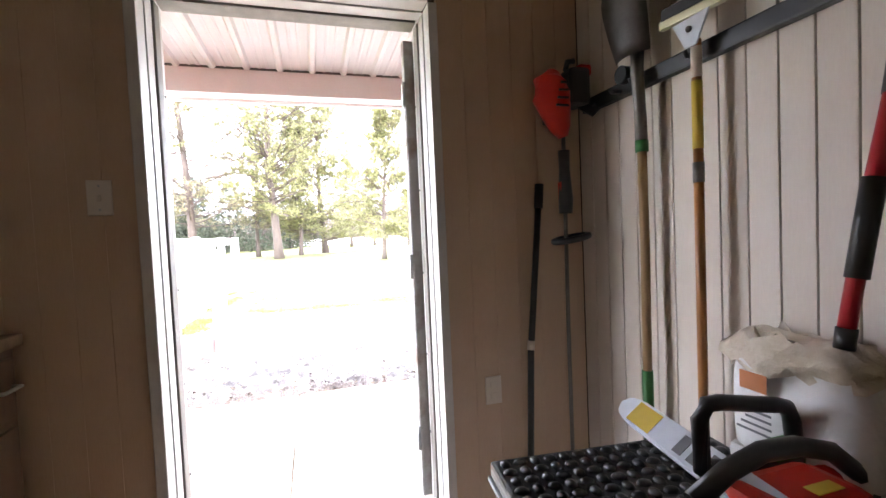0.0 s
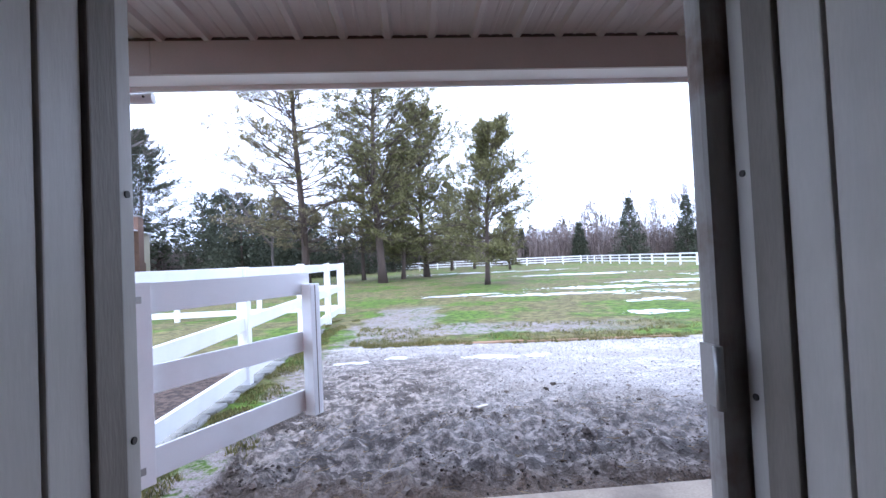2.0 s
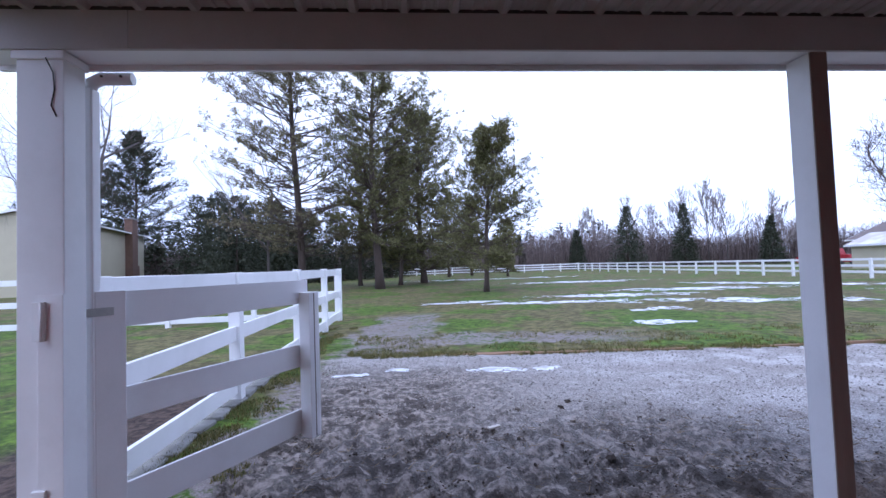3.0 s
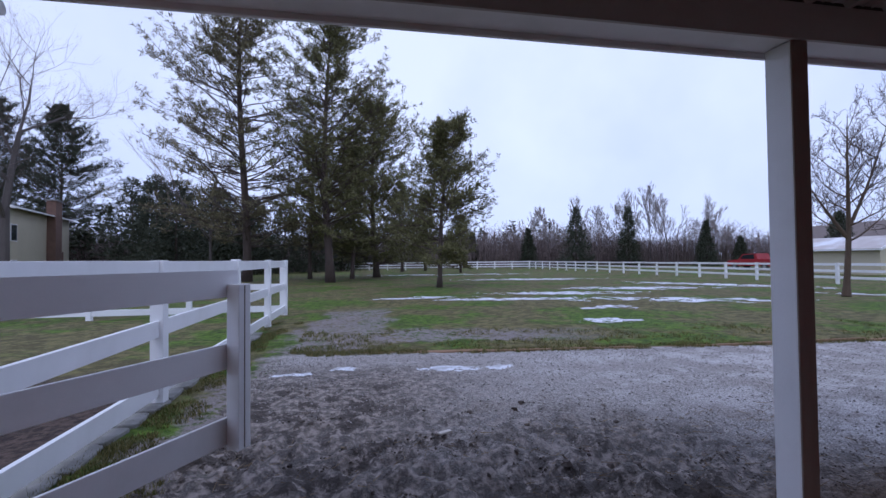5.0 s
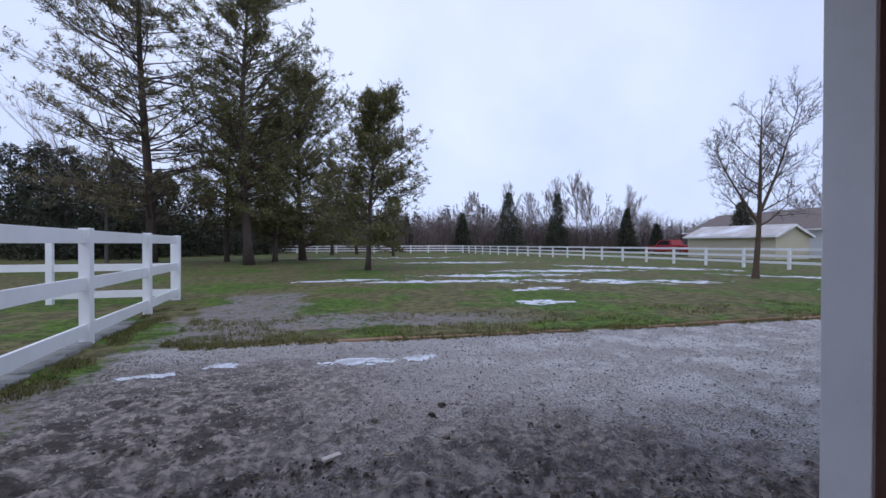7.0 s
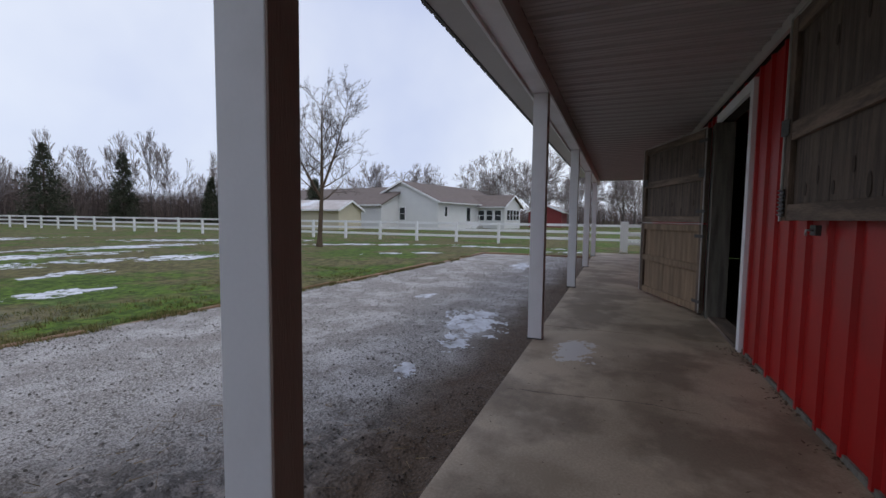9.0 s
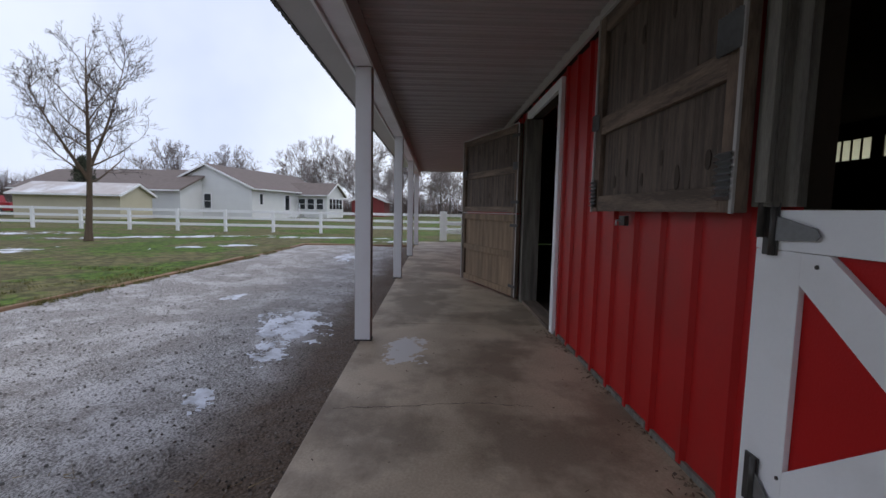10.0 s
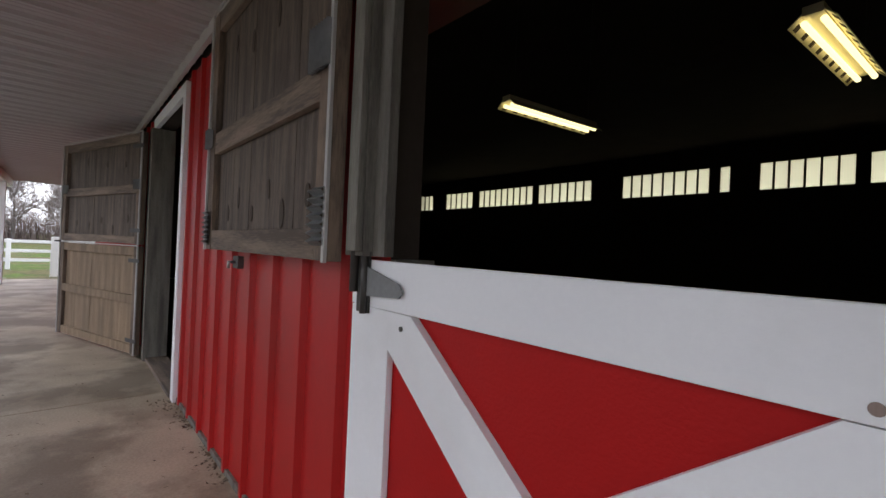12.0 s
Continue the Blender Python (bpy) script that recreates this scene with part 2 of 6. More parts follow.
def ground_material():
    m = bpy.data.materials.new("field_and_gravel")
    m.use_nodes = True
    n, l = m.node_tree.nodes, m.node_tree.links
    b = n["Principled BSDF"]
    co = n.new("ShaderNodeTexCoord")
    sep = n.new("ShaderNodeSeparateXYZ")
    l.new(co.outputs["Object"], sep.inputs[0])

    def noise_of(scale, detail=5, rough=0.6):
        t = n.new("ShaderNodeTexNoise")
        t.inputs["Scale"].default_value, t.inputs["Detail"].default_value, t.inputs["Roughness"].default_value = scale, detail, rough
        l.new(co.outputs["Object"], t.inputs["Vector"])
        return t.outputs[0]

    def calc(op, a, c=None, d=None):
        t = n.new("ShaderNodeMath")
        t.operation = op
        for i, v in enumerate((a, c, d)):
            if v is None:
                continue
            if isinstance(v, (int, float)):
                t.inputs[i].default_value = v
            else:
                l.new(v, t.inputs[i])
        return t.outputs[0]

    def step(v, lo, hi):
        t = n.new("ShaderNodeMapRange")
        t.interpolation_type = "SMOOTHSTEP"
        t.inputs["From Min"].default_value, t.inputs["From Max"].default_value = lo, hi
        l.new(v, t.inputs[0])
        return t.outputs[0]

    def mix(f, a, c):
        t = n.new("ShaderNodeMixRGB")
        l.new(f, t.inputs[0])
        for i, v in ((1, a), (2, c)):
            if isinstance(v, tuple):
                t.inputs[i].default_value = (*v, 1)
            else:
                l.new(v, t.inputs[i])
        return t.outputs[0]

    x, y = sep.outputs[0], sep.outputs[1]
    n_big, n_mid, n_fine, n_grit = noise_of(0.35), noise_of(1.7), noise_of(14), noise_of(75, 3)
    vor = n.new("ShaderNodeTexVoronoi")
    vor.inputs["Scale"].default_value = 42
    l.new(co.outputs["Object"], vor.inputs["Vector"])
    wob = calc("ADD", calc("MULTIPLY_ADD", n_mid, 1.5, -0.75), calc("MULTIPLY_ADD", n_big, 2.4, -1.2))
    # gravel: grey grit, darker and wetter towards the slab and the fence
    gravel = mix(step(n_grit, 0.38, 0.64), (0.145, 0.134, 0.124), (0.52, 0.495, 0.47))
    gravel = mix(calc("MULTIPLY", step(n_mid, 0.4, 0.75), 0.5), gravel, (0.22, 0.19, 0.165))
    mud = mix(step(n_fine, 0.38, 0.66), (0.055, 0.044, 0.035), (0.33, 0.285, 0.25))
    # wet mud: close to the slab, and where the stock stand by the gate
    east = calc("MULTIPLY", step(x, 2.6, 5.6), 1.7)
    near_slab = step(calc("ADD", calc("ADD", y, east), wob), 4.6, 2.9)
    near_gate = calc("MULTIPLY", step(calc("ADD", x, wob), 3.2, 0.6), step(calc("ADD", y, calc("MULTIPLY", wob, 0.6)), 7.0, 5.2))
    wet = calc("MAXIMUM", near_slab, near_gate)
    wet = calc("MULTIPLY", wet, calc("MULTIPLY_ADD", n_fine, 1.2, 0.35))
    pale = calc("MULTIPLY", calc("MULTIPLY", step(noise_of(1.6, 8, 0.72), 0.46, 0.6), 0.65), calc("MULTIPLY_ADD", step(x, 2.5, 6.5), 0.65, 0.35))
    gravel = mix(calc("MULTIPLY", pale, step(n_grit, 0.3, 0.55)), gravel, (0.64, 0.62, 0.61))
    lot = mix(wet, gravel, mud)
    churn = calc("MULTIPLY", step(noise_of(3.4, 8, 0.72), 0.515, 0.55), calc("MAXIMUM", near_slab, near_gate))
    lot = mix(calc("MULTIPLY", churn, 0.8), lot, (0.034, 0.026, 0.021))
    soil = mix(step(n_grit, 0.3, 0.7), (0.055, 0.036, 0.022), (0.15, 0.10, 0.066))
    lot = mix(calc("MULTIPLY", step(calc("ADD", y, calc("MULTIPLY", wob, 0.35)), 2.75, 2.1), 0.9), lot, soil)
    # grass: winter-worn green and straw
    grass = mix(step(n_fine, 0.3, 0.7), (0.040, 0.080, 0.006), (0.125, 0.20, 0.02))
    straw = mix(step(n_grit, 0.3, 0.7), (0.10, 0.084, 0.034), (0.20, 0.165, 0.072))
    field = mix(calc("MULTIPLY", step(calc("ADD", n_big, calc("MULTIPLY", n_mid, 0.4)), 0.62, 0.74), 0.9), grass, straw)
    far_straw = step(calc("ADD", y, wob), 10, 17)
    field = mix(calc("MULTIPLY", calc("MULTIPLY", far_straw, step(noise_of(0.55, 6, 0.65), 0.46, 0.62)), 0.5), field, straw)
    # the lot ends at the edging, at the fence strip, and beyond its east end
    edge = calc("ADD", calc("MULTIPLY_ADD", x, -0.14, 7.25), calc("MULTIPLY", calc("MULTIPLY", x, x), 0.0032))
    inside = calc("MULTIPLY", step(calc("SUBTRACT", edge, y), -0.05, 0.05), step(calc("ADD", calc("ADD", x, calc("MULTIPLY", wob, 0.5)), calc("MULTIPLY_ADD", noise_of(6, 5, 0.7), 0.7, -0.35)), -0.68, -0.5))
    inside = calc("MULTIPLY", inside, step(x, 18.3, 18.1))
    # the trodden path that leaves the lot by the fence corner
    px = calc("SUBTRACT", x, calc("MULTIPLY_ADD", y, 0.10, -0.55))
    soft = calc("MULTIPLY", wob, 0.75)
    width = step(calc("ABSOLUTE", calc("ADD", px, soft)), 0.95, 0.7)
    path = calc("MULTIPLY", width, step(calc("ADD", y, wob), 14.0, 12.5))
    rise = calc("ADD", calc("SUBTRACT", y, edge), soft)
    lower = calc("MULTIPLY", calc("MULTIPLY", step(rise, 2.5, 2.1), step(rise, 0.75, 1.05)), calc("MULTIPLY", step(calc("ADD", x, wob), -0.9, -0.4), step(calc("ADD", x, wob), 6.5, 3.5)))
    path = calc("MAXIMUM", path, lower)
    path = calc("MULTIPLY", path, step(calc("ADD", calc("MULTIPLY", n_fine, 0.5), calc("MULTIPLY", noise_of(3.5, 6, 0.7), 0.5)), 0.40, 0.52))
    bare = mix(step(n_grit, 0.3, 0.7), (0.15, 0.125, 0.115), (0.29, 0.26, 0.25))
    mottle = mix(step(noise_of(5.0, 6, 0.7), 0.42, 0.6), (0.55, 0.55, 0.55), (1.15, 1.15, 1.15))
    shade = n.new("ShaderNodeMixRGB")
    shade.blend_type = "MULTIPLY"
    shade.inputs[0].default_value = 1
    l.new(field, shade.inputs[1])
    l.new(mottle, shade.inputs[2])
    field = mix(path, shade.outputs[0], bare)
    # mulch bed west of the fence
    bed = calc("MULTIPLY", step(calc("ADD", x, calc("MULTIPLY", wob, 0.4)), -1.35, -1.5), step(calc("ADD", x, wob), -3.4, -2.6))
    bed = calc("MULTIPLY", bed, step(calc("ADD", y, wob), 7.2, 6.4))
    mulch = mix(step(n_fine, 0.35, 0.65), (0.028, 0.019, 0.015), (0.10, 0.07, 0.055))
    field = mix(bed, field, mulch)
    color = mix(inside, field, lot)
    l.new(color, b.inputs["Base Color"])
    b.inputs["Specular IOR Level"].default_value = 0.3
    rough = calc("MULTIPLY_ADD", calc("MULTIPLY", wet, inside), -0.16, 0.92)
    l.new(rough, b.inputs["Roughness"])
    bp = n.new("ShaderNodeBump")
    bp.inputs["Strength"].default_value, bp.inputs["Distance"].default_value = 0.8, 0.03
    l.new(calc("ADD", calc("MULTIPLY", n_fine, 0.7), calc("MULTIPLY", vor.outputs["Distance"], 0.3)), bp.inputs["Height"])
    l.new(bp.outputs[0], b.inputs["Normal"])
    return m


def spaced(stops):
    """Coordinates from stops (start, step, ..., end)."""
    out = []
    for (a, s), (c, _) in zip(stops, stops[1:]):
        k = max(1, round((c - a) / s))
        out += [a + (c - a) * i / k for i in range(k)]
    return out + [stops[-1][0]]


def build_ground():
    xs = spaced([(-600, 150), (-120, 20), (-20, 2), (-4, 0.25), (-1.5, 0.06), (9, 0.12), (19, 0.7), (40, 8), (120, 60), (600, 1)])
    ys = spaced([(-600, 150), (-20, 4), (0.4, 0.5), (1.7, 0.06), (7.6, 0.12), (14, 0.6), (40, 6), (140, 60), (700, 1)])
    heap = Heap()
    for y in ys:
        for x in xs:
            z = GZ
            if 1.2 < y < 40 and -20 < x < 40:
                p = Vector((x, y, 0))
                z += 0.02 * noise.noise(p * 0.6)
                if -0.6 < x < 19 and y < edging_y(x):
                    muddy = max(0.0, min(1.0, (5.4 - y) / 2.0)) * max(0.15, min(1.0, (6 - x) / 3))
                    z += 0.012 * noise.noise(p * 5) + 0.006 * noise.noise(p * 11) + muddy * 0.11 * noise.turbulence(p * 4.6, 4, False) - muddy * 0.045
            heap.v.append(Vector((x, y, z)))
    nx = len(xs)
    for j in range(len(ys) - 1):
        for i in range(nx - 1):
            heap.f.append((j * nx + i, j * nx + i + 1, (j + 1) * nx + i + 1, (j + 1) * nx + i))
    ob = heap.make("ground", ground_material())
    for poly in ob.data.polygons:
        poly.use_smooth = True
    return tagged(ob, "gravel yard with wet mud, running out into worn winter grass", "ground", kind="structure")


build_ground()

# ---- porch slab, posts, beam, soffit ----
SLAB_Y = 1.86
POST_X = [-0.745, 2.917, 6.58, 10.245, 13.905, 17.565]


def porch_slab():
    floor = tagged(new("floor_porch"), "brown-grey concrete porch slab with cracks and damp stains", "floor", kind="structure")
    xs = [-1.1, 0.80, 7.17, 13.5, 19.1]
    for a, c in zip(xs, xs[1:]):
        part("slab_panel", box(a + 0.004, c - 0.004, 0.0, SLAB_Y, -0.3, 0.0, bevel=0.006), CONCRETE, floor)
    part("slab_bed", box(-1.1, 19.1, 0.02, SLAB_Y - 0.02, -0.32, -0.02), CONCRETE, floor)


porch_slab()


def porch_post(x, first=False):
    post = empty("porch_post", pose(x, 1.84, 0), "white porch post with a brown inner face", "post", "posts along the porch")
    part("shaft", box(-0.047, 0.047, -0.066, 0.07, 0.0, 2.40, bevel=0.004), WHITE_PAINT, post)
    # thin board on the wall side, in a darker brown than the white shaft
    part("inner_board", box(-0.047, 0.047, -0.074, -0.0665, 0.0, 2.40, bevel=0.002), POST_BROWN, post, "brown inner board")
    part("base_shoe", box(-0.055, 0.055, -0.08, 0.078, 0.0, 0.012), DARK_STEEL, post, "dark steel base plate")
    return post


first_post = porch_post(POST_X[1])
for px_ in POST_X[2:]:
    copy_thing(first_post, pose(px_, 1.84, 0))

beam = empty("porch_beam", pose(0, 0, 0), "boxed porch beam with tan inner face and white underside", "beam", kind="structure")
for a, c in ((-1.15, -0.455), (-0.452, 6.56), (6.563, 13.88), (13.883, 19.1)):
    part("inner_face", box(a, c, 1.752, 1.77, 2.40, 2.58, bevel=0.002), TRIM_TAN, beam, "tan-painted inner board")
part("underside", box(-1.15, 19.1, 1.7705, 1.925, 2.405, 2.58, bevel=0.003), WHITE_PAINT, beam)
part("outer_board", box(-1.15, 19.1, 1.928, 1.95, 2.38, 2.72, bevel=0.003), WHITE_PAINT, beam)
# solid dark strip: the shade of the gap over the beam, put in as colour
part("shadow_gap", box(-1.15, 19.1, 1.756, 1.77, 2.581, 2.599), DARK_STEEL, beam, "dark strip standing in for the shade above the beam")
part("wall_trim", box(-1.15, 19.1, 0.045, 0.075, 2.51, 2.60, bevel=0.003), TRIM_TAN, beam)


def ribbed(x0, x1, pitch, depth, place, minor=True, lead=0.0):
    """A sheet with trapezoid ribs; place(s, d) gives the two ends of a line of the profile."""
    prof, s = ([(x0, 0)] if lead else []), x0 + lead
    while s < x1 - 1e-6:
        for ds, d in ((0.0, 0), (0.016, depth), (0.044, depth), (0.060, 0)):
            prof.append((min(s + ds, x1), d))
        if minor:
            for k in (1, 2):
                c = s + 0.060 + (pitch - 0.060) * k / 3
                for ds, d in ((-0.012, 0), (-0.006, depth * 0.22), (0.006, depth * 0.22), (0.012, 0)):
                    prof.append((min(c + ds, x1), d))
        s += pitch
    prof.append((x1, 0))
    heap = Heap()
    for s, d in prof:
        a, c = place(s, d)
        heap.v += [Vector(a), Vector(c)]
    for i in range(len(prof) - 1):
        heap.f.append((2 * i, 2 * i + 1, 2 * i + 3, 2 * i + 2))
    return heap


soffit = tagged(new("ceiling_porch"), "white ribbed metal porch ceiling", "ceiling", kind="structure")
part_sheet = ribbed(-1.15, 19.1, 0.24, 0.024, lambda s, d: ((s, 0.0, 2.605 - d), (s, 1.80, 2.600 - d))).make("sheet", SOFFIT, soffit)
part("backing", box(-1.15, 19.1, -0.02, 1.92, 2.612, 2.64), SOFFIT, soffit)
eave = empty("eave", pose(0, 0, 0), "white eave with dark drip edge and gutter", "eave", kind="structure")
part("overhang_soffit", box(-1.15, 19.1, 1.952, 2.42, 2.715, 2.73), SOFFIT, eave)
ribbed(-1.4, 19.3, 0.24, 0.02, lambda s, d: ((s, 2.38, 2.735 + d), (s, 2.47, 2.722 + d))).make("drip_edge", DARK_STEEL, eave, "dark ribbed roof edge")
part("fascia", box(-1.15, 19.1, 2.42, 2.445, 2.705, 2.745, bevel=0.003), DARK_STEEL, eave, "dark drip edge")
part("roof_sheet", prism([(-4.0, 4.3), (2.47, 2.76), (2.47, 2.775), (-4.0, 4.32)], -1.4, 19.3, "x"), RED_METAL, eave, "red metal roof")

# ---- front wall ----
wall = tagged(new("wall_front"), "barn wall in red ribbed metal siding", "wall", kind="structure")
# openings: tack room door, dutch door, double door
spans = [(-1.15, 0.395, 0.0), (0.395, 1.507, 2.26), (1.507, 2.95, 0.0), (2.95, 4.04, 2.56), (4.04, 6.97, 0.0), (6.97, 8.42, 2.38), (8.5, 19.1, 0.0)]
for a, c, z in spans:
    if z < 2.5:
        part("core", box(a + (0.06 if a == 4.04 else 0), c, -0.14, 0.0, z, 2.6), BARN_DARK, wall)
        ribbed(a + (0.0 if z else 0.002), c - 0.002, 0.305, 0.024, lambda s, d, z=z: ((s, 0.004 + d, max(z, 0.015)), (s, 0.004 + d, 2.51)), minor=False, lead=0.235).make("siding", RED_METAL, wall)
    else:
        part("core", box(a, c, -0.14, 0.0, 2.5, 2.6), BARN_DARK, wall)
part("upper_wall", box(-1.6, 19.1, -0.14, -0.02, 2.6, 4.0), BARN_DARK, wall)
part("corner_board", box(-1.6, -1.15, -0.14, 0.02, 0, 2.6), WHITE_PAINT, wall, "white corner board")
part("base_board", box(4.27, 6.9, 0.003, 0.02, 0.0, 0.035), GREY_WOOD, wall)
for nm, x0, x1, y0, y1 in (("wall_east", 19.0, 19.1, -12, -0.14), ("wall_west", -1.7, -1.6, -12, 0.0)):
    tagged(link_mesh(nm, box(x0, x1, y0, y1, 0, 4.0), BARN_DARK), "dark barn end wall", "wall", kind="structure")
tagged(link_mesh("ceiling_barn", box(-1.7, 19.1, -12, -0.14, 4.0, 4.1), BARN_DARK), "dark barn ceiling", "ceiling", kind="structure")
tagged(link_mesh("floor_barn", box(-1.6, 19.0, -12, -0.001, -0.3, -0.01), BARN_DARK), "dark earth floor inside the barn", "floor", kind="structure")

# ---- barn back wall with its window strip ----
def back_wall():
    w = tagged(new("wall_back"), "dark barn back wall with a strip of translucent windows", "wall", kind="structure")
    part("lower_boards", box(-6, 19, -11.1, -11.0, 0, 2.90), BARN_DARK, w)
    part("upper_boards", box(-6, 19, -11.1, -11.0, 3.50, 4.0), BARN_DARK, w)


back_wall()

# ---- porch gate, corner post fittings ----
def ang_box(x0, x1, y0, y1, z0, z1, bevel=0.004):
    return box(x0, x1, y0, y1, z0, z1, bevel=bevel)


def gate():
    ang = math.degrees(math.atan2(3.24 - 1.99, 0.0 + 0.74))
    g = empty("paddock_gate", pose(-0.74, 1.99, 0, 0, 0, ang), "white painted three-rail wooden gate standing open", "gate")
    part("hinge_stile", ang_box(-0.03, 0.11, -0.02, 0.03, 0.12, 1.30), WHITE_PAINT, g)
    for z0, z1 in ((1.11, 1.295), (0.63, 0.80), (0.13, 0.31)):
        part("rail", ang_box(0.0, 1.46, 0.031, 0.052, z0, z1), WHITE_PAINT, g)
    part("end_post", ang_box(1.36, 1.465, -0.075, 0.03, 0.10, 1.20, 0.006), WHITE_PAINT, g)
    part("groove", box(1.405, 1.415, -0.0765, -0.0755, 0.11, 1.19), JAMB_GREY, g, "dark split in the wood")
    for z in (1.2, 0.22):
        part("strap_hinge", box(-0.09, 0.05, -0.026, -0.0205, z - 0.02, z + 0.02), GALV, g)


gate()


def corner_post():
    p = empty("gate_post", pose(POST_X[0], 1.84, 0), "white porch corner post with hinge blocks for the gate", "post")
    part("shaft", box(-0.20, 0.0, -0.066, 0.07, 0.0, 2.40, bevel=0.005), WHITE_PAINT, p)
    part("edge_board", box(-0.10, 0.006, -0.082, -0.0665, 0.0, 1.30, bevel=0.003), WHITE_PAINT, p)
    part("hinge_block", box(-0.115, -0.06, -0.10, -0.083, 1.10, 1.27, bevel=0.004), WHITE_VINYL, p, "white hinge block")
    part("hinge_block", box(-0.115, -0.06, -0.10, -0.083, 0.30, 0.46, bevel=0.004), WHITE_VINYL, p, "white hinge block")
    part("hinge_pin", tube([(-0.07, -0.103, 1.10), (-0.07, -0.103, 1.27)], 0.006), WHITE_VINYL, p)
    part("cap_moulding", box(-0.215, 0.012, -0.08, 0.08, 2.36, 2.40, bevel=0.006), WHITE_PAINT, p)
    part("cable", tube([(-0.06, -0.088, 2.36), (-0.04, -0.072, 2.3), (-0.036, -0.07, 2.22), (-0.05, -0.07, 2.15), (-0.028, -0.07, 2.10)], 0.003, 6), DARK_STEEL, p, "thin grey cable end")
    d = empty("downspout", pose(POST_X[0] - 0.035, 1.965, 0), "white metal downspout with an elbow behind the post", "downspout")
    part("pipe", box(-0.03, 0.04, -0.02, 0.04, -0.1, 2.30, bevel=0.008), WHITE_VINYL, d)
    part("elbow", tube([(0.005, 0.01, 2.28), (0.02, 0.012, 2.335), (0.06, 0.02, 2.36), (0.205, 0.03, 2.365)], 0.032, 10), WHITE_VINYL, d)
    for bx in (0.08, 0.17):
        part("bolt", tube([(bx, -0.016, 2.362), (bx, -0.006, 2.362)], 0.006, 6), DARK_STEEL, d)


corner_post()


# ---- fences ----
def rail_fence(name, label, pts, height, rails, rail_w, post_w=0.125, wobble=0.0, seed=1):
    """A post and rail fence: posts at the points, three rails from post to post."""
    rng = random.Random(seed)
    f = empty(name, pose(pts[0][0], pts[0][1], GZ), label, "fence")
    o = Vector((pts[0][0], pts[0][1]))
    post_me, rail_me = None, {}
    for i, p in enumerate(pts):
        q = Vector(p) - o
        if post_me is None:
            ob = part("fence_post", box(-post_w / 2, post_w / 2, -post_w / 2, post_w / 2, -0.15, height, bevel=0.008), WHITE_VINYL, f)
            post_me = ob.data
        else:
            ob = new("fence_post", post_me)
            ob.parent = f
        ob.matrix_basis = pose(q.x, q.y, rng.uniform(-0.01, 0.01), rng.uniform(-wobble, wobble), rng.uniform(-wobble, wobble), 0)
        if i + 1 < len(pts):
            d = Vector(pts[i + 1]) - Vector(p)
            key = round(d.length, 2)
            for z in rails:
                if key not in rail_me:
                    r = part("fence_rail", box(0, d.length, -0.022, 0.022, -rail_w / 2, rail_w / 2, bevel=0.004), WHITE_VINYL, f)
                    rail_me[key] = r.data
                else:
                    r = new("fence_rail", rail_me[key])
                    r.parent = f
                r.matrix_basis = Matrix.Translation((q.x, q.y, z + rng.uniform(-0.006, 0.006))) @ Matrix.Rotation(math.atan2(d.y, d.x), 4, "Z")
    return f


NEAR_RAILS, FAR_RAILS = (1.40, 0.78, 0.18), (1.02, 0.68, 0.34)
rail_fence("paddock_fence", "white vinyl three-rail fence along the grass strip", [(-1.26, y) for y in (2.75, 5.08, 7.9, 10.45, 12.65)], 1.50, NEAR_RAILS, 0.17, 0.13, 0.4, 3)
rail_fence("garden_fence", "white vinyl three-rail fence running west from the corner", [(-1.33 - 2.35 * i, 12.70 + 0.02 * i) for i in range(13)], 1.46, NEAR_RAILS, 0.16, 0.12, 0.5, 4)
rail_fence("east_field_fence", "white three-rail fence along the far side of the field", [(25.2, 2.2 + 2.4 * i) for i in range(26)], 1.1, FAR_RAILS, 0.13, 0.13, 0.4, 5)
rail_fence("north_field_fence", "white three-rail fence at the far end of the field", [(25.2 - 2.6 * i, 62.2 + 0.25 * i) for i in range(38)], 1.15, FAR_RAILS, 0.15, 0.15, 0.5, 6)
rail_fence("drive_gate_fence", "white fence with a thick gate post near the drive", [(21.6, 0.85), (21.5, -1.4), (21.4, -3.7)], 1.25, (1.08, 0.72, 0.36), 0.13, 0.3, 0.0, 7)
rail_fence("east_corner_fence", "white three-rail fence closing the field corner", [(25.2, 2.2), (25.2, -0.2), (25.2, -2.6), (25.2, -5.0)], 1.1, FAR_RAILS, 0.11, 0.12, 0.4, 8)

# ---- timber edging, edging stones, snow ----
EDGE_WOOD = material("edging_timber", (0.36, 0.215, 0.125), (0.16, 0.10, 0.062), 0.85, 3, 30, 0.4, stretch=(0.5, 5, 5), vary=0.2)


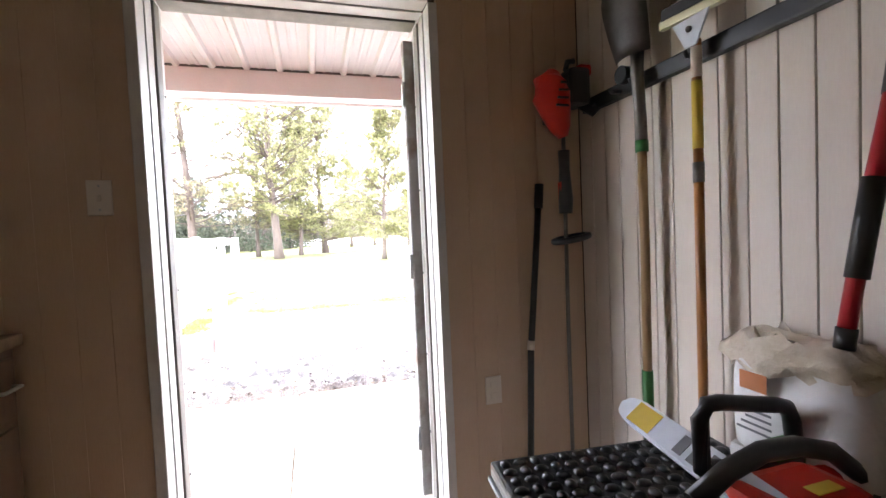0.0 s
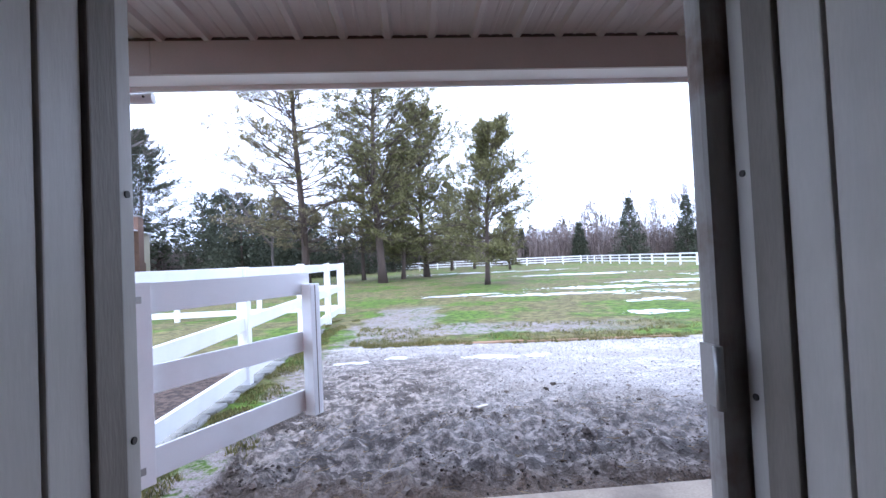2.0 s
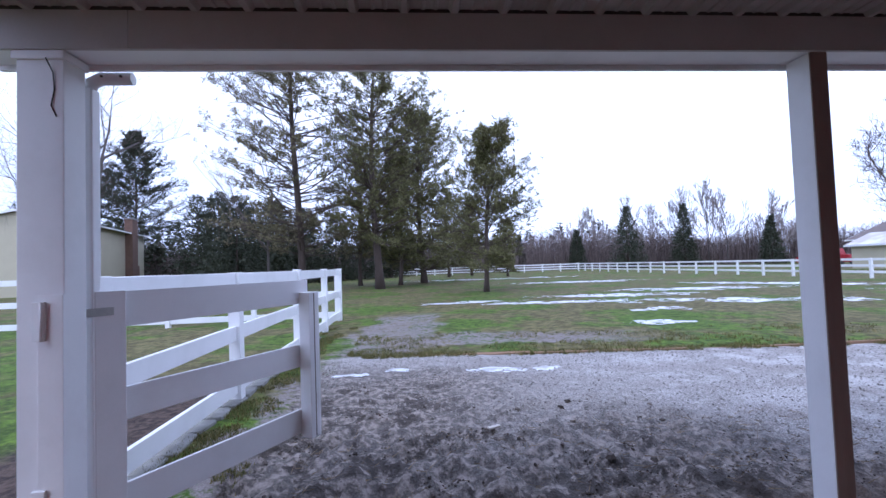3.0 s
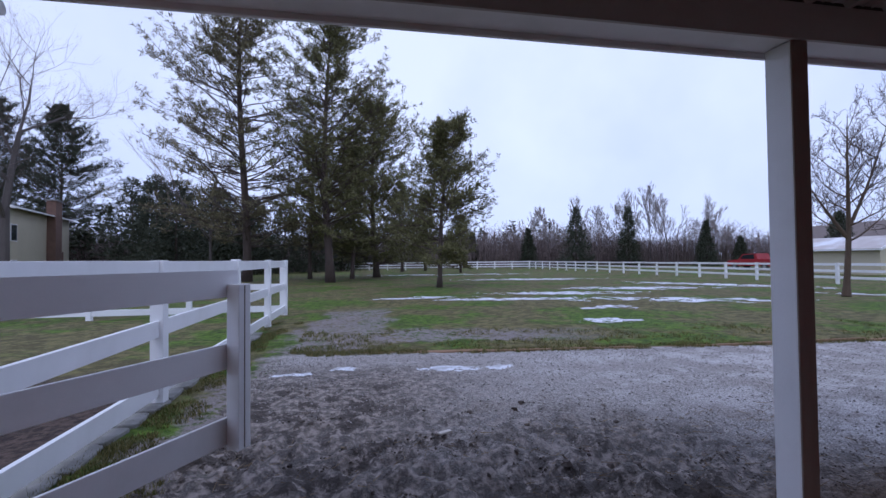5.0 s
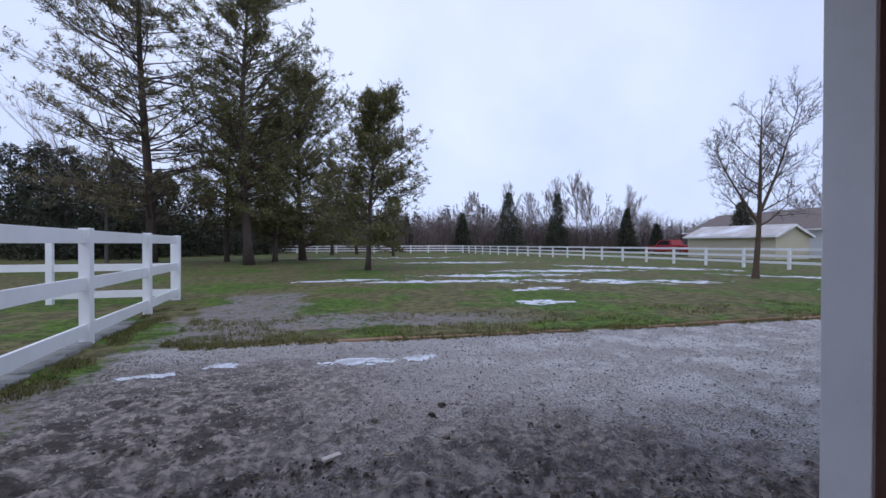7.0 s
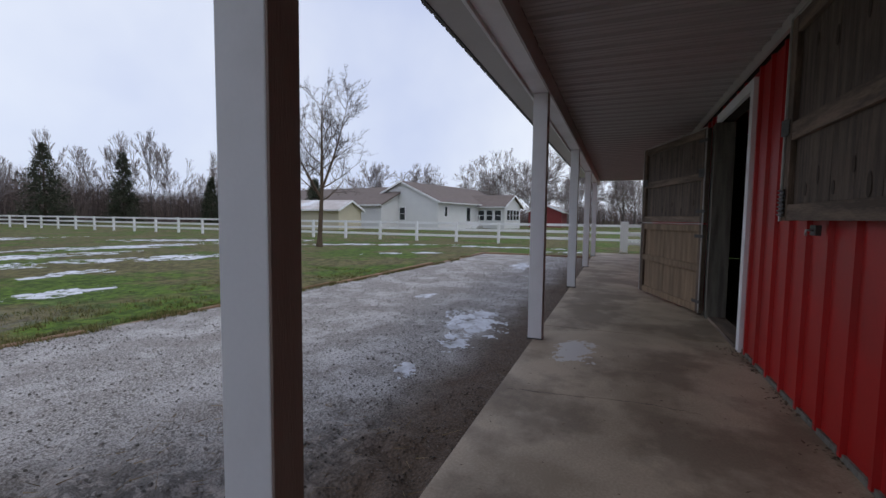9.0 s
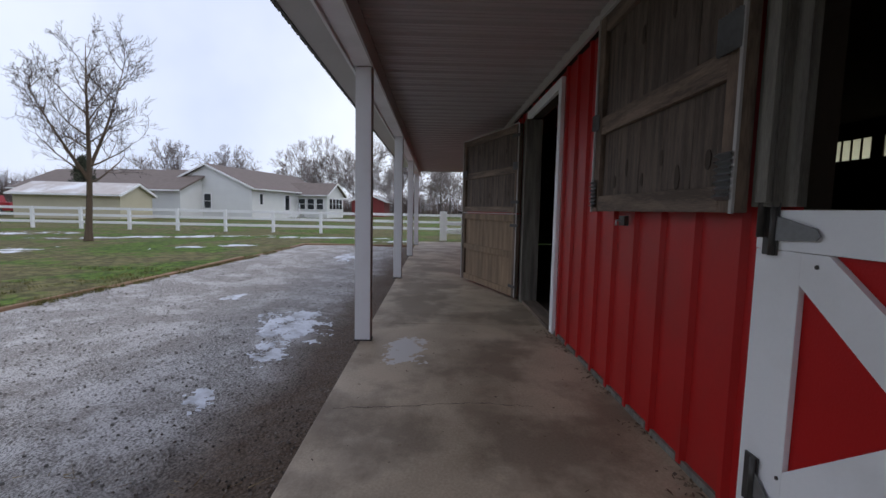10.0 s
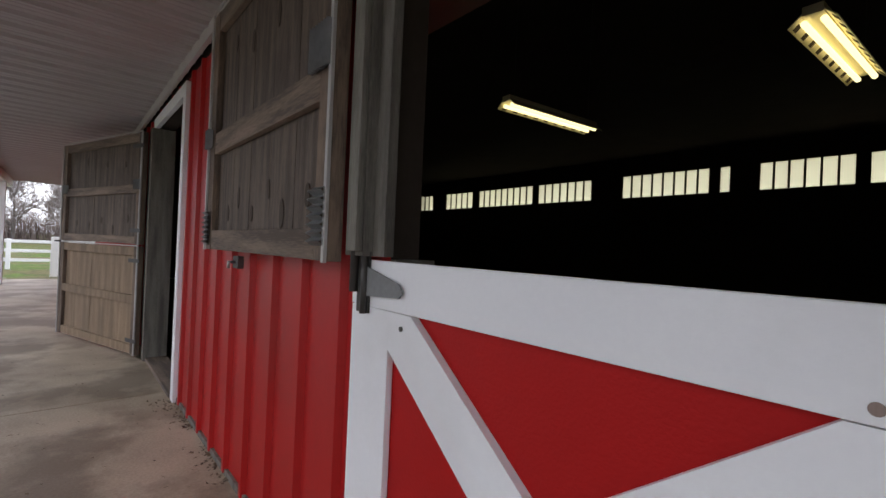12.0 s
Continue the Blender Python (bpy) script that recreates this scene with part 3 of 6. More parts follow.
def timber_edging():
    e = empty("timber_edging", pose(0, 0, GZ), "weathered brown landscape timbers between gravel and grass", "edging")
    x = 0.7
    rng = random.Random(8)
    while x < 18.0:
        c = min(x + rng.uniform(1.9, 2.5), 18.1)
        ya, yc = edging_y(x), edging_y(c)
        ln = math.hypot(c - x, yc - ya)
        b = part("timber", box(0.01, ln - 0.01, -0.055, 0.055, -0.06, 0.05, bevel=0.018), EDGE_WOOD, e)
        b.matrix_basis = pose(x, ya + rng.uniform(-0.03, 0.03), rng.uniform(-0.045, -0.005) + (0.012 if x > 6 else -0.012), rng.uniform(-12, 12), rng.uniform(-0.9, 0.9), math.degrees(math.atan2(yc - ya, c - x)) + rng.uniform(-0.7, 0.7))
        x = c
    y = edging_y(18.1)
    while y > 2.2:
        b = part("timber", box(0.01, 1.9, -0.055, 0.055, -0.06, 0.05, bevel=0.018), EDGE_WOOD, e)
        b.matrix_basis = pose(18.15 + rng.uniform(-0.04, 0.04), y, 0, 0, 0, -90 + rng.uniform(-2, 2))
        y -= 1.92


timber_edging()
STONE = material("edging_stone", (0.30, 0.295, 0.275), (0.19, 0.185, 0.17), 0.85, 6, 40, 0.5, vary=0.15, stain=(0.16, 0.15, 0.13), stain_amount=0.5, stain_scale=5)


def flat_stones():
    e = empty("edging_stones", pose(0, 0, GZ), "pale flat edging stones laid along the fence foot", "stone edging")
    rng = random.Random(5)
    y = 2.3
    while y < 9.4:
        ln, wd = rng.uniform(0.34, 0.46), rng.uniform(0.24, 0.29)
        bm = bmesh.new()
        ring = []
        for cx, cy in ((1, 1), (-1, 1), (-1, -1), (1, -1)):
            for k in range(3):
                a = math.atan2(cy, cx) + (k - 1) * 0.6
                ring.append((cx * (wd / 2 - 0.05) + 0.05 * math.cos(a) + rng.uniform(-0.008, 0.008), cy * (ln / 2 - 0.05) + 0.05 * math.sin(a) + rng.uniform(-0.008, 0.008)))
        n = len(ring)
        low = [bm.verts.new((a, b, -0.05)) for a, b in ring]
        mid = [bm.verts.new((a, b, 0.012)) for a, b in ring]
        top = [bm.verts.new((a * 0.95, b * 0.96, 0.021 + rng.uniform(-0.002, 0.002))) for a, b in ring]
        for u, v in ((low, mid), (mid, top)):
            for k in range(n):
                bm.faces.new((u[k], u[(k + 1) % n], v[(k + 1) % n], v[k]))
        bm.faces.new(top)
        s = part("stone", bm, STONE, e)
        s.matrix_basis = pose(-1.30 + rng.uniform(-0.03, 0.03), y + ln / 2, 0.012, rng.uniform(-3, 3), rng.uniform(-4, 4), rng.uniform(-7, 7))
        y += ln + 0.015


flat_stones()
SNOW = material("old_snow", (0.76, 0.78, 0.83), (0.56, 0.58, 0.62), 0.55, 5, 40, 0.5, stain=(0.32, 0.31, 0.31), stain_amount=0.7, stain_scale=6, sharp=0.25)


def ground_z(x, y):
    p = Vector((x, y, 0))
    z = GZ + 0.02 * noise.noise(p * 0.6)
    if -0.6 < x < 19 and y < edging_y(x):
        muddy = max(0.0, min(1.0, (5.4 - y) / 2.0)) * max(0.15, min(1.0, (6 - x) / 3))
        z += 0.012 * noise.noise(p * 5) + 0.006 * noise.noise(p * 11) + muddy * 0.11 * noise.turbulence(p * 4.6, 4, False) - muddy * 0.045
    return z


def ragged_sheet(name, mat, x, y, lx, ly, seed, turn, cell, thick, height, freq):
    """A thin sheet with a ragged, broken outline that lies on the ground."""
    heap, idx = Heap(), {}
    rng = random.Random(seed)
    nx, ny = max(6, int(lx / cell)), max(6, int(ly / cell))
    ca, sa = math.cos(math.radians(turn)), math.sin(math.radians(turn))

    def there(i, j):
        u, v = (i + 0.5) / nx * 2 - 1, (j + 0.5) / ny * 2 - 1
        q = Vector((u * lx / 2 * freq, v * ly / 2 * freq * 1.25, seed * 3.7))
        return 0.55 - (u * u + v * v) * 0.85 + 0.95 * noise.noise(q) + 0.55 * noise.noise(q * 2.6) + 0.45 * noise.noise(q * 6.1) > (0.12 if lx < 3 else 0.3)

    cells = {(i, j) for i in range(nx) for j in range(ny) if there(i, j)}

    def corner(i, j):
        if (i, j) not in idx:
            full = all((i - a, j - b) in cells for a in (0, 1) for b in (0, 1))
            k = 0.0 if full else 0.42
            u, v = (i + rng.uniform(-k, k)) * lx / nx - lx / 2, (j + rng.uniform(-k, k)) * ly / ny - ly / 2
            wx, wy = x + u * ca - v * sa, y + u * sa + v * ca
            idx[(i, j)] = len(heap.v)
            heap.v.append(Vector((wx - x, wy - y, height(wx, wy) + (thick if full else thick * 0.3))))
        return idx[(i, j)]

    for i, j in sorted(cells):
        heap.f.append((corner(i, j), corner(i + 1, j), corner(i + 1, j + 1), corner(i, j + 1)))
    ob = heap.make(name, mat)
    for poly in ob.data.polygons:
        poly.use_smooth = True
    ob.matrix_basis = pose(x, y, 0)
    return ob


def snow_patch(x, y, lx, ly, seed, turn=0.0, thick=0.008):
    """Thin melting snow: ragged islands gathered in a long patch."""
    cell = max(0.022, math.sqrt(lx * ly * 3.2 / 9000))
    ob = ragged_sheet("snow_patch", SNOW, x, y, lx * 1.35, ly * 1.35, seed, turn, cell, thick, ground_z, 4.6 if lx < 2 else 1.7)
    return tagged(ob, "thin ragged patch of melting snow on the ground", "snow patch", "melting snow patches", "stuff")


# on the gravel
snow_patch(1.95, 5.85, 0.75, 0.28, 11, -5)
snow_patch(0.52, 6.15, 0.30, 0.16, 12, 0)
snow_patch(2.70, 5.85, 0.40, 0.18, 13, 0)
snow_patch(7.55, 2.78, 1.35, 0.62, 14, 15)
snow_patch(6.55, 2.68, 0.6, 0.28, 15, 20)
snow_patch(5.5, 2.77, 0.42, 0.14, 16, 25)
snow_patch(9.0, 4.1, 0.5, 0.2, 17, 0)
snow_patch(14.5, 3.6, 1.6, 0.5, 18, 0)
snow_patch(-0.05, 6.0, 0.5, 0.16, 30, 0)
# on the field
snow_patch(11.8, 13.6, 7.5, 1.5, 19, -22)
snow_patch(6.2, 15.6, 5.5, 1.1, 20, -8)
snow_patch(9.5, 17.5, 6.0, 1.6, 33, -10)
snow_patch(14.0, 19.5, 7.0, 1.8, 34, -14)
snow_patch(8.0, 12.2, 2.4, 0.8, 35, 5)
snow_patch(3.2, 17.0, 4.0, 0.9, 21, 0)
snow_patch(6.6, 9.6, 1.3, 0.6, 22, 0)
snow_patch(19.5, 20.5, 8.5, 2.0, 23, -55)
snow_patch(12.5, 30.0, 9.0, 2.2, 24, -10)
snow_patch(9.0, 42.0, 14.0, 3.0, 25, -5)
snow_patch(20.5, 12.2, 7.0, 1.0, 26, -60)
snow_patch(21.8, 6.0, 6.0, 0.8, 27, -85)
snow_patch(16.8, 8.3, 2.6, 0.7, 28, -40)
snow_patch(-9.0, 15.4, 3.5, 0.8, 29, 0)
snow_patch(20.3, 3.0, 2.4, 0.6, 31, -70)


# ---- doors along the red wall ----
def screw(parent, x, y, z, r=0.007):
    return part("screw", tube([(x, y, z), (x, y + 0.004, z)], r, 8), DARK_STEEL, parent)


def dutch_lower():
    d = empty("dutch_door", pose(3.5, -0.019, 0), "closed lower dutch door, red with white cross bracing", "stable door")
    part("panel", box(-0.52, 0.52, 0.004, 0.026, 0.05, 1.205), RED_PAINT, d, "red board panel")
    part("top_rail", box(-0.735, 0.705, 0.0265, 0.05, 1.08, 1.215, bevel=0.003), WHITE_PAINT, d)
    part("bottom_rail", box(-0.48, 0.50, 0.0265, 0.05, 0.06, 0.225, bevel=0.003), WHITE_PAINT, d)
    part("hinge_stile", box(0.503, 0.705, 0.0265, 0.048, 0.03, 1.0785, bevel=0.003), WHITE_PAINT, d)
    part("latch_stile", box(-0.735, -0.483, 0.0265, 0.048, 0.03, 1.0785, bevel=0.003), WHITE_PAINT, d)
    part("brace", prism([(0.502, 0.975), (0.502, 1.078), (0.402, 1.078), (-0.482, 0.402), (-0.482, 0.227), (-0.47, 0.227)], 0.0265, 0.049), WHITE_PAINT, d)
    part("brace", prism([(-0.482, 0.946), (-0.482, 1.078), (-0.43, 1.078), (-0.019, 0.757), (-0.126, 0.674)], 0.0268, 0.0485), WHITE_PAINT, d)
    part("brace", prism([(0.102, 0.669), (0.502, 0.34), (0.502, 0.227), (0.445, 0.227), (-0.005, 0.588)], 0.0268, 0.0485), WHITE_PAINT, d)
    for x, z in ((0.44, 1.04), (0.52, 0.31), (0.02, 0.72), (-0.11, 0.60)):
        screw(d, x, 0.049, z, 0.007)
    part("bolt_head", tube([(-0.458, 0.0505, 1.10), (-0.458, 0.053, 1.10)], 0.008, 14), POST_BROWN, d, "rust-brown bolt head")
    # strap hinges
    for z, tail in ((1.13, 0.005), (0.22, -0.10)):
        hg = part("hinge", box(0.60, 0.665, 0.0505, 0.058, z - 0.07, z + 0.11, bevel=0.002), DARK_STEEL, d, "weathered steel hinge plate")
        part("strap", prism([(0.62, z + 0.07), (0.62, z - 0.02), (0.44, z + tail - 0.014), (0.425, z + tail), (0.44, z + tail + 0.022)], 0.0585, 0.063), PLATE, hg, "dull zinc strap")
        part("pin", tube([(0.612, 0.065, z - 0.07), (0.612, 0.065, z + 0.11)], 0.011), DARK_STEEL, hg)
    part("drop_bolt", tube([(0.655, 0.075, 1.12), (0.655, 0.075, 1.58)], 0.013), DARK_STEEL, d, "dark steel pivot rod")


dutch_lower()


def dutch_frame():
    f = empty("door_frame", pose(4.0, 0, 0), "grey weathered timber frame round the stable opening", "door frame", kind="structure")
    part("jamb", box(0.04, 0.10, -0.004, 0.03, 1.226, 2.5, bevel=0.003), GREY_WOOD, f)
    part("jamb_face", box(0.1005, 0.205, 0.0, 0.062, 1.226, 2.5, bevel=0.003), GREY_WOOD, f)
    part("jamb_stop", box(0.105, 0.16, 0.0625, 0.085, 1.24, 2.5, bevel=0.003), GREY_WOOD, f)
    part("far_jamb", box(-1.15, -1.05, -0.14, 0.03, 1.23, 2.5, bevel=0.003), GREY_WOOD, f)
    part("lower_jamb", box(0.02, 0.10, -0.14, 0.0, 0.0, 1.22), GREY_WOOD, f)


dutch_frame()


def corrugated(parent, x0, x1, z0, z1, y, along="z", n=7):
    """A small ribbed galvanised plate."""
    heap = Heap()
    steps = n * 4
    for i in range(steps + 1):
        t = i / steps
        d = 0.022 * (1 - math.cos(t * n * 2 * math.pi)) / 2
        if along == "z":
            z = z0 + (z1 - z0) * t
            heap.v += [Vector((x0, y + d, z)), Vector((x1, y + d, z))]
        else:
            x = x0 + (x1 - x0) * t
            heap.v += [Vector((x, y + d, z0)), Vector((x, y + d, z1))]
    heap.f = [(2 * i, 2 * i + 1, 2 * i + 3, 2 * i + 2) for i in range(steps)]
    return heap.make("mending_plate", PLATE, parent, "ribbed galvanised mending plate")


def framed_leaf(thing, w, z0, z1, rails, panel_mat, mats, plates=(), knots=0, seed=1, lip=True):
    """The back of a ledged leaf from x=0 to w: a board sheet, stiles, rails and thin edge strips."""
    rng = random.Random(seed)
    n = 5
    for i in range(n):
        a, c = 0.1 + (w - 0.2) * i / n, 0.1 + (w - 0.2) * (i + 1) / n
        part("board", box(a + 0.0015, c - 0.0015, 0.0, 0.016 + rng.uniform(-0.0015, 0.0015), z0 + 0.01, z1 - 0.01), panel_mat, thing)
    for a, c in ((0.002, 0.10), (w - 0.10, w - 0.002)):
        part("stile", box(a, c, 0.0, 0.0495, z0 + 0.004, z1 - 0.004, bevel=0.004), mats[0], thing)
    for z, h in rails:
        part("rail", box(0.102, w - 0.102, 0.0175, 0.048, z - h / 2, z + h / 2, bevel=0.004), mats[1], thing)
    if lip:
        for a, c in ((0.0, 0.018), (w - 0.018, w)):
            part("edge_strip", box(a, c, 0.05, 0.062, z0, z1, bevel=0.002), EDGE_PALE, thing, "pale painted edge strip")
        part("edge_strip", box(0.012, w - 0.012, 0.05, 0.062, z1 - 0.003, z1 + 0.009, bevel=0.002), EDGE_PALE, thing, "pale painted edge strip")
    for x0, x1, p0, p1, along in plates:
        corrugated(thing, x0, x1, p0, p1, 0.0555, along)
    for k in range(knots + (knots * 2) // 3):
        upper = k >= knots
        x = (0.16 + (w - 0.34) * ((k - knots if upper else k) + 0.5) / (knots * 2 / 3 if upper else knots)) + rng.uniform(-0.03, 0.03)
        z = z1 - 0.22 - rng.uniform(0.0, 0.1) if upper else z0 + (0.17 if k % 2 else 0.25) + rng.uniform(-0.03, 0.03)
        rw, rh = rng.uniform(0.014, 0.022), rng.uniform(0.035, 0.06)
        bm = bmesh.new()
        ring = [bm.verts.new((x + rw * math.cos(a) * rng.uniform(0.8, 1.15), 0.0185, z + rh * math.sin(a) * rng.uniform(0.85, 1.1))) for a in (6.283 * j / 12 for j in range(12))]
        bm.faces.new(ring[::-1])
        bm.faces.ensure_lookup_table()
        r = bmesh.ops.extrude_face_region(bm, geom=[bm.faces[0]])
        bmesh.ops.translate(bm, vec=(0, 0.002, 0), verts=[v for v in r["geom"] if isinstance(v, bmesh.types.BMVert)])
        part("knot", bm, KNOT, thing, "dark wood knot")


shutter = empty("dutch_door_upper", pose(4.208, 0.07, 0, 0, 0, 0.2), "open upper dutch door of weathered brown boards, folded back on the wall", "stable door")
framed_leaf(shutter, 1.455, 1.2, 2.47, ((1.255, 0.10), (1.76, 0.11), (2.41, 0.10)), DARK_BOARD, (OLD_WOOD, OLD_WOOD_X),
            ((0.005, 0.14, 1.79, 1.93, "x"), (0.005, 0.10, 1.25, 1.43, "z"), (1.37, 1.45, 1.23, 1.41, "z"), (1.375, 1.45, 1.74, 1.84, "x")), 6, 3)
part("latch", box(1.04, 1.12, -0.03, 0.0, 1.12, 1.18, bevel=0.004), DARK_STEEL, shutter, "small dark steel latch")
part("hasp", tube([(1.08, 0.0, 1.15), (1.08, 0.03, 1.15), (1.08, 0.03, 1.12)], 0.008), GALV, shutter)


def double_door():
    fr = empty("door_2", pose(6.947, 0, 0), "tall stable doorway with white-painted casing and dark opening", "door frame", kind="structure")
    part("casing", box(-0.10, 0.0, 0.006, 0.045, 0.0, 2.46, bevel=0.004), WHITE_PAINT, fr)
    part("casing_head", box(0.001, 1.45, 0.006, 0.045, 2.36, 2.46, bevel=0.004), WHITE_PAINT, fr)
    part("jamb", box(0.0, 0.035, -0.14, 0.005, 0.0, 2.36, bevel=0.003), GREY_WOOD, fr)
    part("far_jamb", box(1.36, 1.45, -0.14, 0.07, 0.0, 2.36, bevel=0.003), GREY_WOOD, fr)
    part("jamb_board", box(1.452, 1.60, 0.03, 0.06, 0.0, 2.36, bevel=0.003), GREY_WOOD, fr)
    part("threshold", box(0.036, 1.359, -0.14, 0.05, 0.0, 0.035, bevel=0.006), OLD_WOOD_X, fr, "worn wooden threshold")
    ang = 19.0
    for nm, lab, z0, z1, rails, pm, mats, pl in (
            ("stable_door_upper", "open upper stable door, grey weathered boards with ledges", 1.165, 2.335, ((1.215, 0.08), (1.75, 0.09), (2.28, 0.09)), DARK_BOARD, (OLD_WOOD, OLD_WOOD_X),
             ((0.005, 0.12, 1.74, 1.84, "x"), (1.7, 1.82, 1.74, 1.84, "x"))),
            ("stable_door_lower", "open lower stable door, paler boards with ledges", 0.035, 1.155, ((0.09, 0.09), (0.60, 0.09), (1.10, 0.09)), NEW_WOOD, (OLD_WOOD, NEW_WOOD), ())):
        leaf = empty(nm, pose(8.45, 0.08, 0, 0, 0, ang), lab, "stable door", "leaves of the tall stable door")
        framed_leaf(leaf, 1.88, z0, z1, rails, pm, mats, pl, 5 if z0 > 1 else 0, 9)
        for z in (z0 + 0.15, z1 - 0.15):
            part("hinge", box(-0.05, 0.16, 0.0625, 0.068, z - 0.02, z + 0.02), DARK_STEEL, leaf)
    part("bolt_latch", tube([(1.84, 0.06, 1.16), (1.97, 0.07, 1.16)], 0.012), DARK_STEEL, leaf, "dark steel bolt")


double_door()

# ---- barn windows and lamps ----
PANE = bpy.data.materials.new("translucent_panel")
PANE.use_nodes = True
pn, pl_ = PANE.node_tree.nodes, PANE.node_tree.links
pn.clear()
p_out, p_tr, p_gl, p_mx = pn.new("ShaderNodeOutputMaterial"), pn.new("ShaderNodeBsdfTranslucent"), pn.new("ShaderNodeBsdfTransparent"), pn.new("ShaderNodeMixShader")
p_tr.inputs[0].default_value, p_gl.inputs[0].default_value, p_mx.inputs[0].default_value = (0.86, 0.83, 0.66, 1), (0.8, 0.78, 0.62, 1), 0.45
pl_.new(p_tr.outputs[0], p_mx.inputs[1])
pl_.new(p_gl.outputs[0], p_mx.inputs[2])
pl_.new(p_mx.outputs[0], p_out.inputs[0])


def window_strip():
    spans_w = ((17.4, 18.25), (15.03, 16.6), (12.2, 14.72), (10.05, 12.0), (6.92, 9.13), (6.48, 6.72), (4.32, 5.93), (1.9, 4.14))
    for k, (a, c) in enumerate(spans_w):
        w = tagged(new("window_%d" % (k + 1)), "strip of translucent cream panels with dark mullions", "window", kind="structure")
        w.matrix_basis = pose(a, -11.05, 2.90)
        part("pane", box(0, c - a, -0.006, 0.006, 0, 0.60), PANE, w).visible_shadow = False
        n = max(1, round((c - a) / 0.29))
        for i in range(n + 1):
            x = (c - a) * i / n
            part("mullion", box(x - 0.02, x + 0.02, 0.0065, 0.045, 0, 0.60), BARN_DARK, w)
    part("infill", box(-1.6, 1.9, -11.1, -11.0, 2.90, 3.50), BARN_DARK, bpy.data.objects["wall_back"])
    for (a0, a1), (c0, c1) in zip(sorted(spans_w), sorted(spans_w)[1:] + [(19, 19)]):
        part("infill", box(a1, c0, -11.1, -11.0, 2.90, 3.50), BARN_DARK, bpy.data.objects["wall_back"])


window_strip()
TUBE_GLOW = glowing("fluorescent_tube", (1.0, 0.88, 0.48), 0.7)
LAMP_WHITE = material("lamp_enamel", (0.75, 0.69, 0.45), (0.66, 0.60, 0.38), 0.5, 4, 40, 0.05)


def strip_light(x, y, z, turn, length=1.22):
    s = empty("strip_light", pose(x, y, z, 0, 0, turn), "hanging fluorescent strip light, yellow-white and lit", "ceiling light", "fluorescent strip lights in the barn")
    part("housing", box(-0.05, 0.05, -length / 2, length / 2, 0.03, 0.085, bevel=0.006), LAMP_WHITE, s)
    for sx in (-1, 1):
        part("reflector", prism([(sx * 0.05, 0.04), (sx * 0.11, -0.02), (sx * 0.113, -0.015), (sx * 0.05, 0.048)], -length / 2, length / 2), LAMP_WHITE, s)
        part("fluorescent_tube", tube([(sx * 0.045, -length / 2 + 0.03, 0.0), (sx * 0.045, length / 2 - 0.03, 0.0)], 0.018, 10), TUBE_GLOW, s, "glowing tube")
        for k in range(9):
            yy = -length / 2 + length * (k + 0.5) / 9
            part("slot", prism([(sx * 0.072, 0.0155), (sx * 0.10, -0.0125), (sx * 0.1012, -0.0115), (sx * 0.0732, 0.0165)], yy - 0.025, yy + 0.025), BARN_DARK, s, "dark slot in the reflector")
    for yy in (-length / 2 + 0.1, length / 2 - 0.1):
        part("chain", tube([(0, yy, 0.085), (0, yy, 4.0 - z)], 0.004, 5), DARK_STEEL, s)
    return s


strip_light(5.68, -2.98, 2.62, -5.8, 1.29)
strip_light(3.50, -3.02, 2.62, -4.5, 1.27)

# ---- tack room ----
for nm, x0, x1, y0, y1 in (("wall_room_east", 2.175, 2.26, -4.3, -0.16), ("wall_room_west", -1.6, -1.5, -4.3, -0.16), ("wall_room_south", -1.6, 2.26, -4.4, -4.3)):
    w_ = tagged(link_mesh(nm, box(x0, x1, y0, y1, 0, 2.5), PANEL_WHITE), "off-white grooved panel wall", "wall", kind="structure")
east = bpy.data.objects["wall_room_east"]
tagged(link_mesh("ceiling_room", box(-1.6, 2.26, -4.4, -0.16, 2.5, 2.55), PANEL_WHITE), "white room ceiling", "ceiling", kind="structure")
tagged(link_mesh("floor_room", box(-1.5, 2.17, -4.3, -0.14, -0.005, 0.004), CONCRETE), "bare concrete room floor", "floor", kind="structure")
plank_me, k_ = None, 0
y_ = -0.165
while y_ > -4.25:
    if plank_me is None:
        ob_ = part("plank", box(0, 0.014, -0.085, 0, 0, 2.49, bevel=0.003), PANEL_WHITE, east)
        plank_me = ob_.data
    else:
        ob_ = new("plank", plank_me)
        ob_.parent = east
    ob_.matrix_basis = pose(2.160, y_, 0.005)
    y_ -= 0.0895
north = tagged(new("wall_room_north"), "tan grooved panel wall round the door", "wall", kind="structure")
for a, c, z in ((-1.5, 0.398, 0), (0.398, 1.504, 2.259), (1.504, 2.159, 0)):
    part("backing", box(a, c, -0.150, -0.142, z, 2.5), PANEL_TAN, north)
    n_ = max(1, round((c - a) / 0.102))
    for i in range(n_):
        x0, x1 = a + (c - a) * i / n_, a + (c - a) * (i + 1) / n_
        part("plank", box(x0 + 0.0004, x1 - 0.0004, -0.160, -0.1505, z + 0.002, 2.498, bevel=0.0008), PANEL_TAN, north)


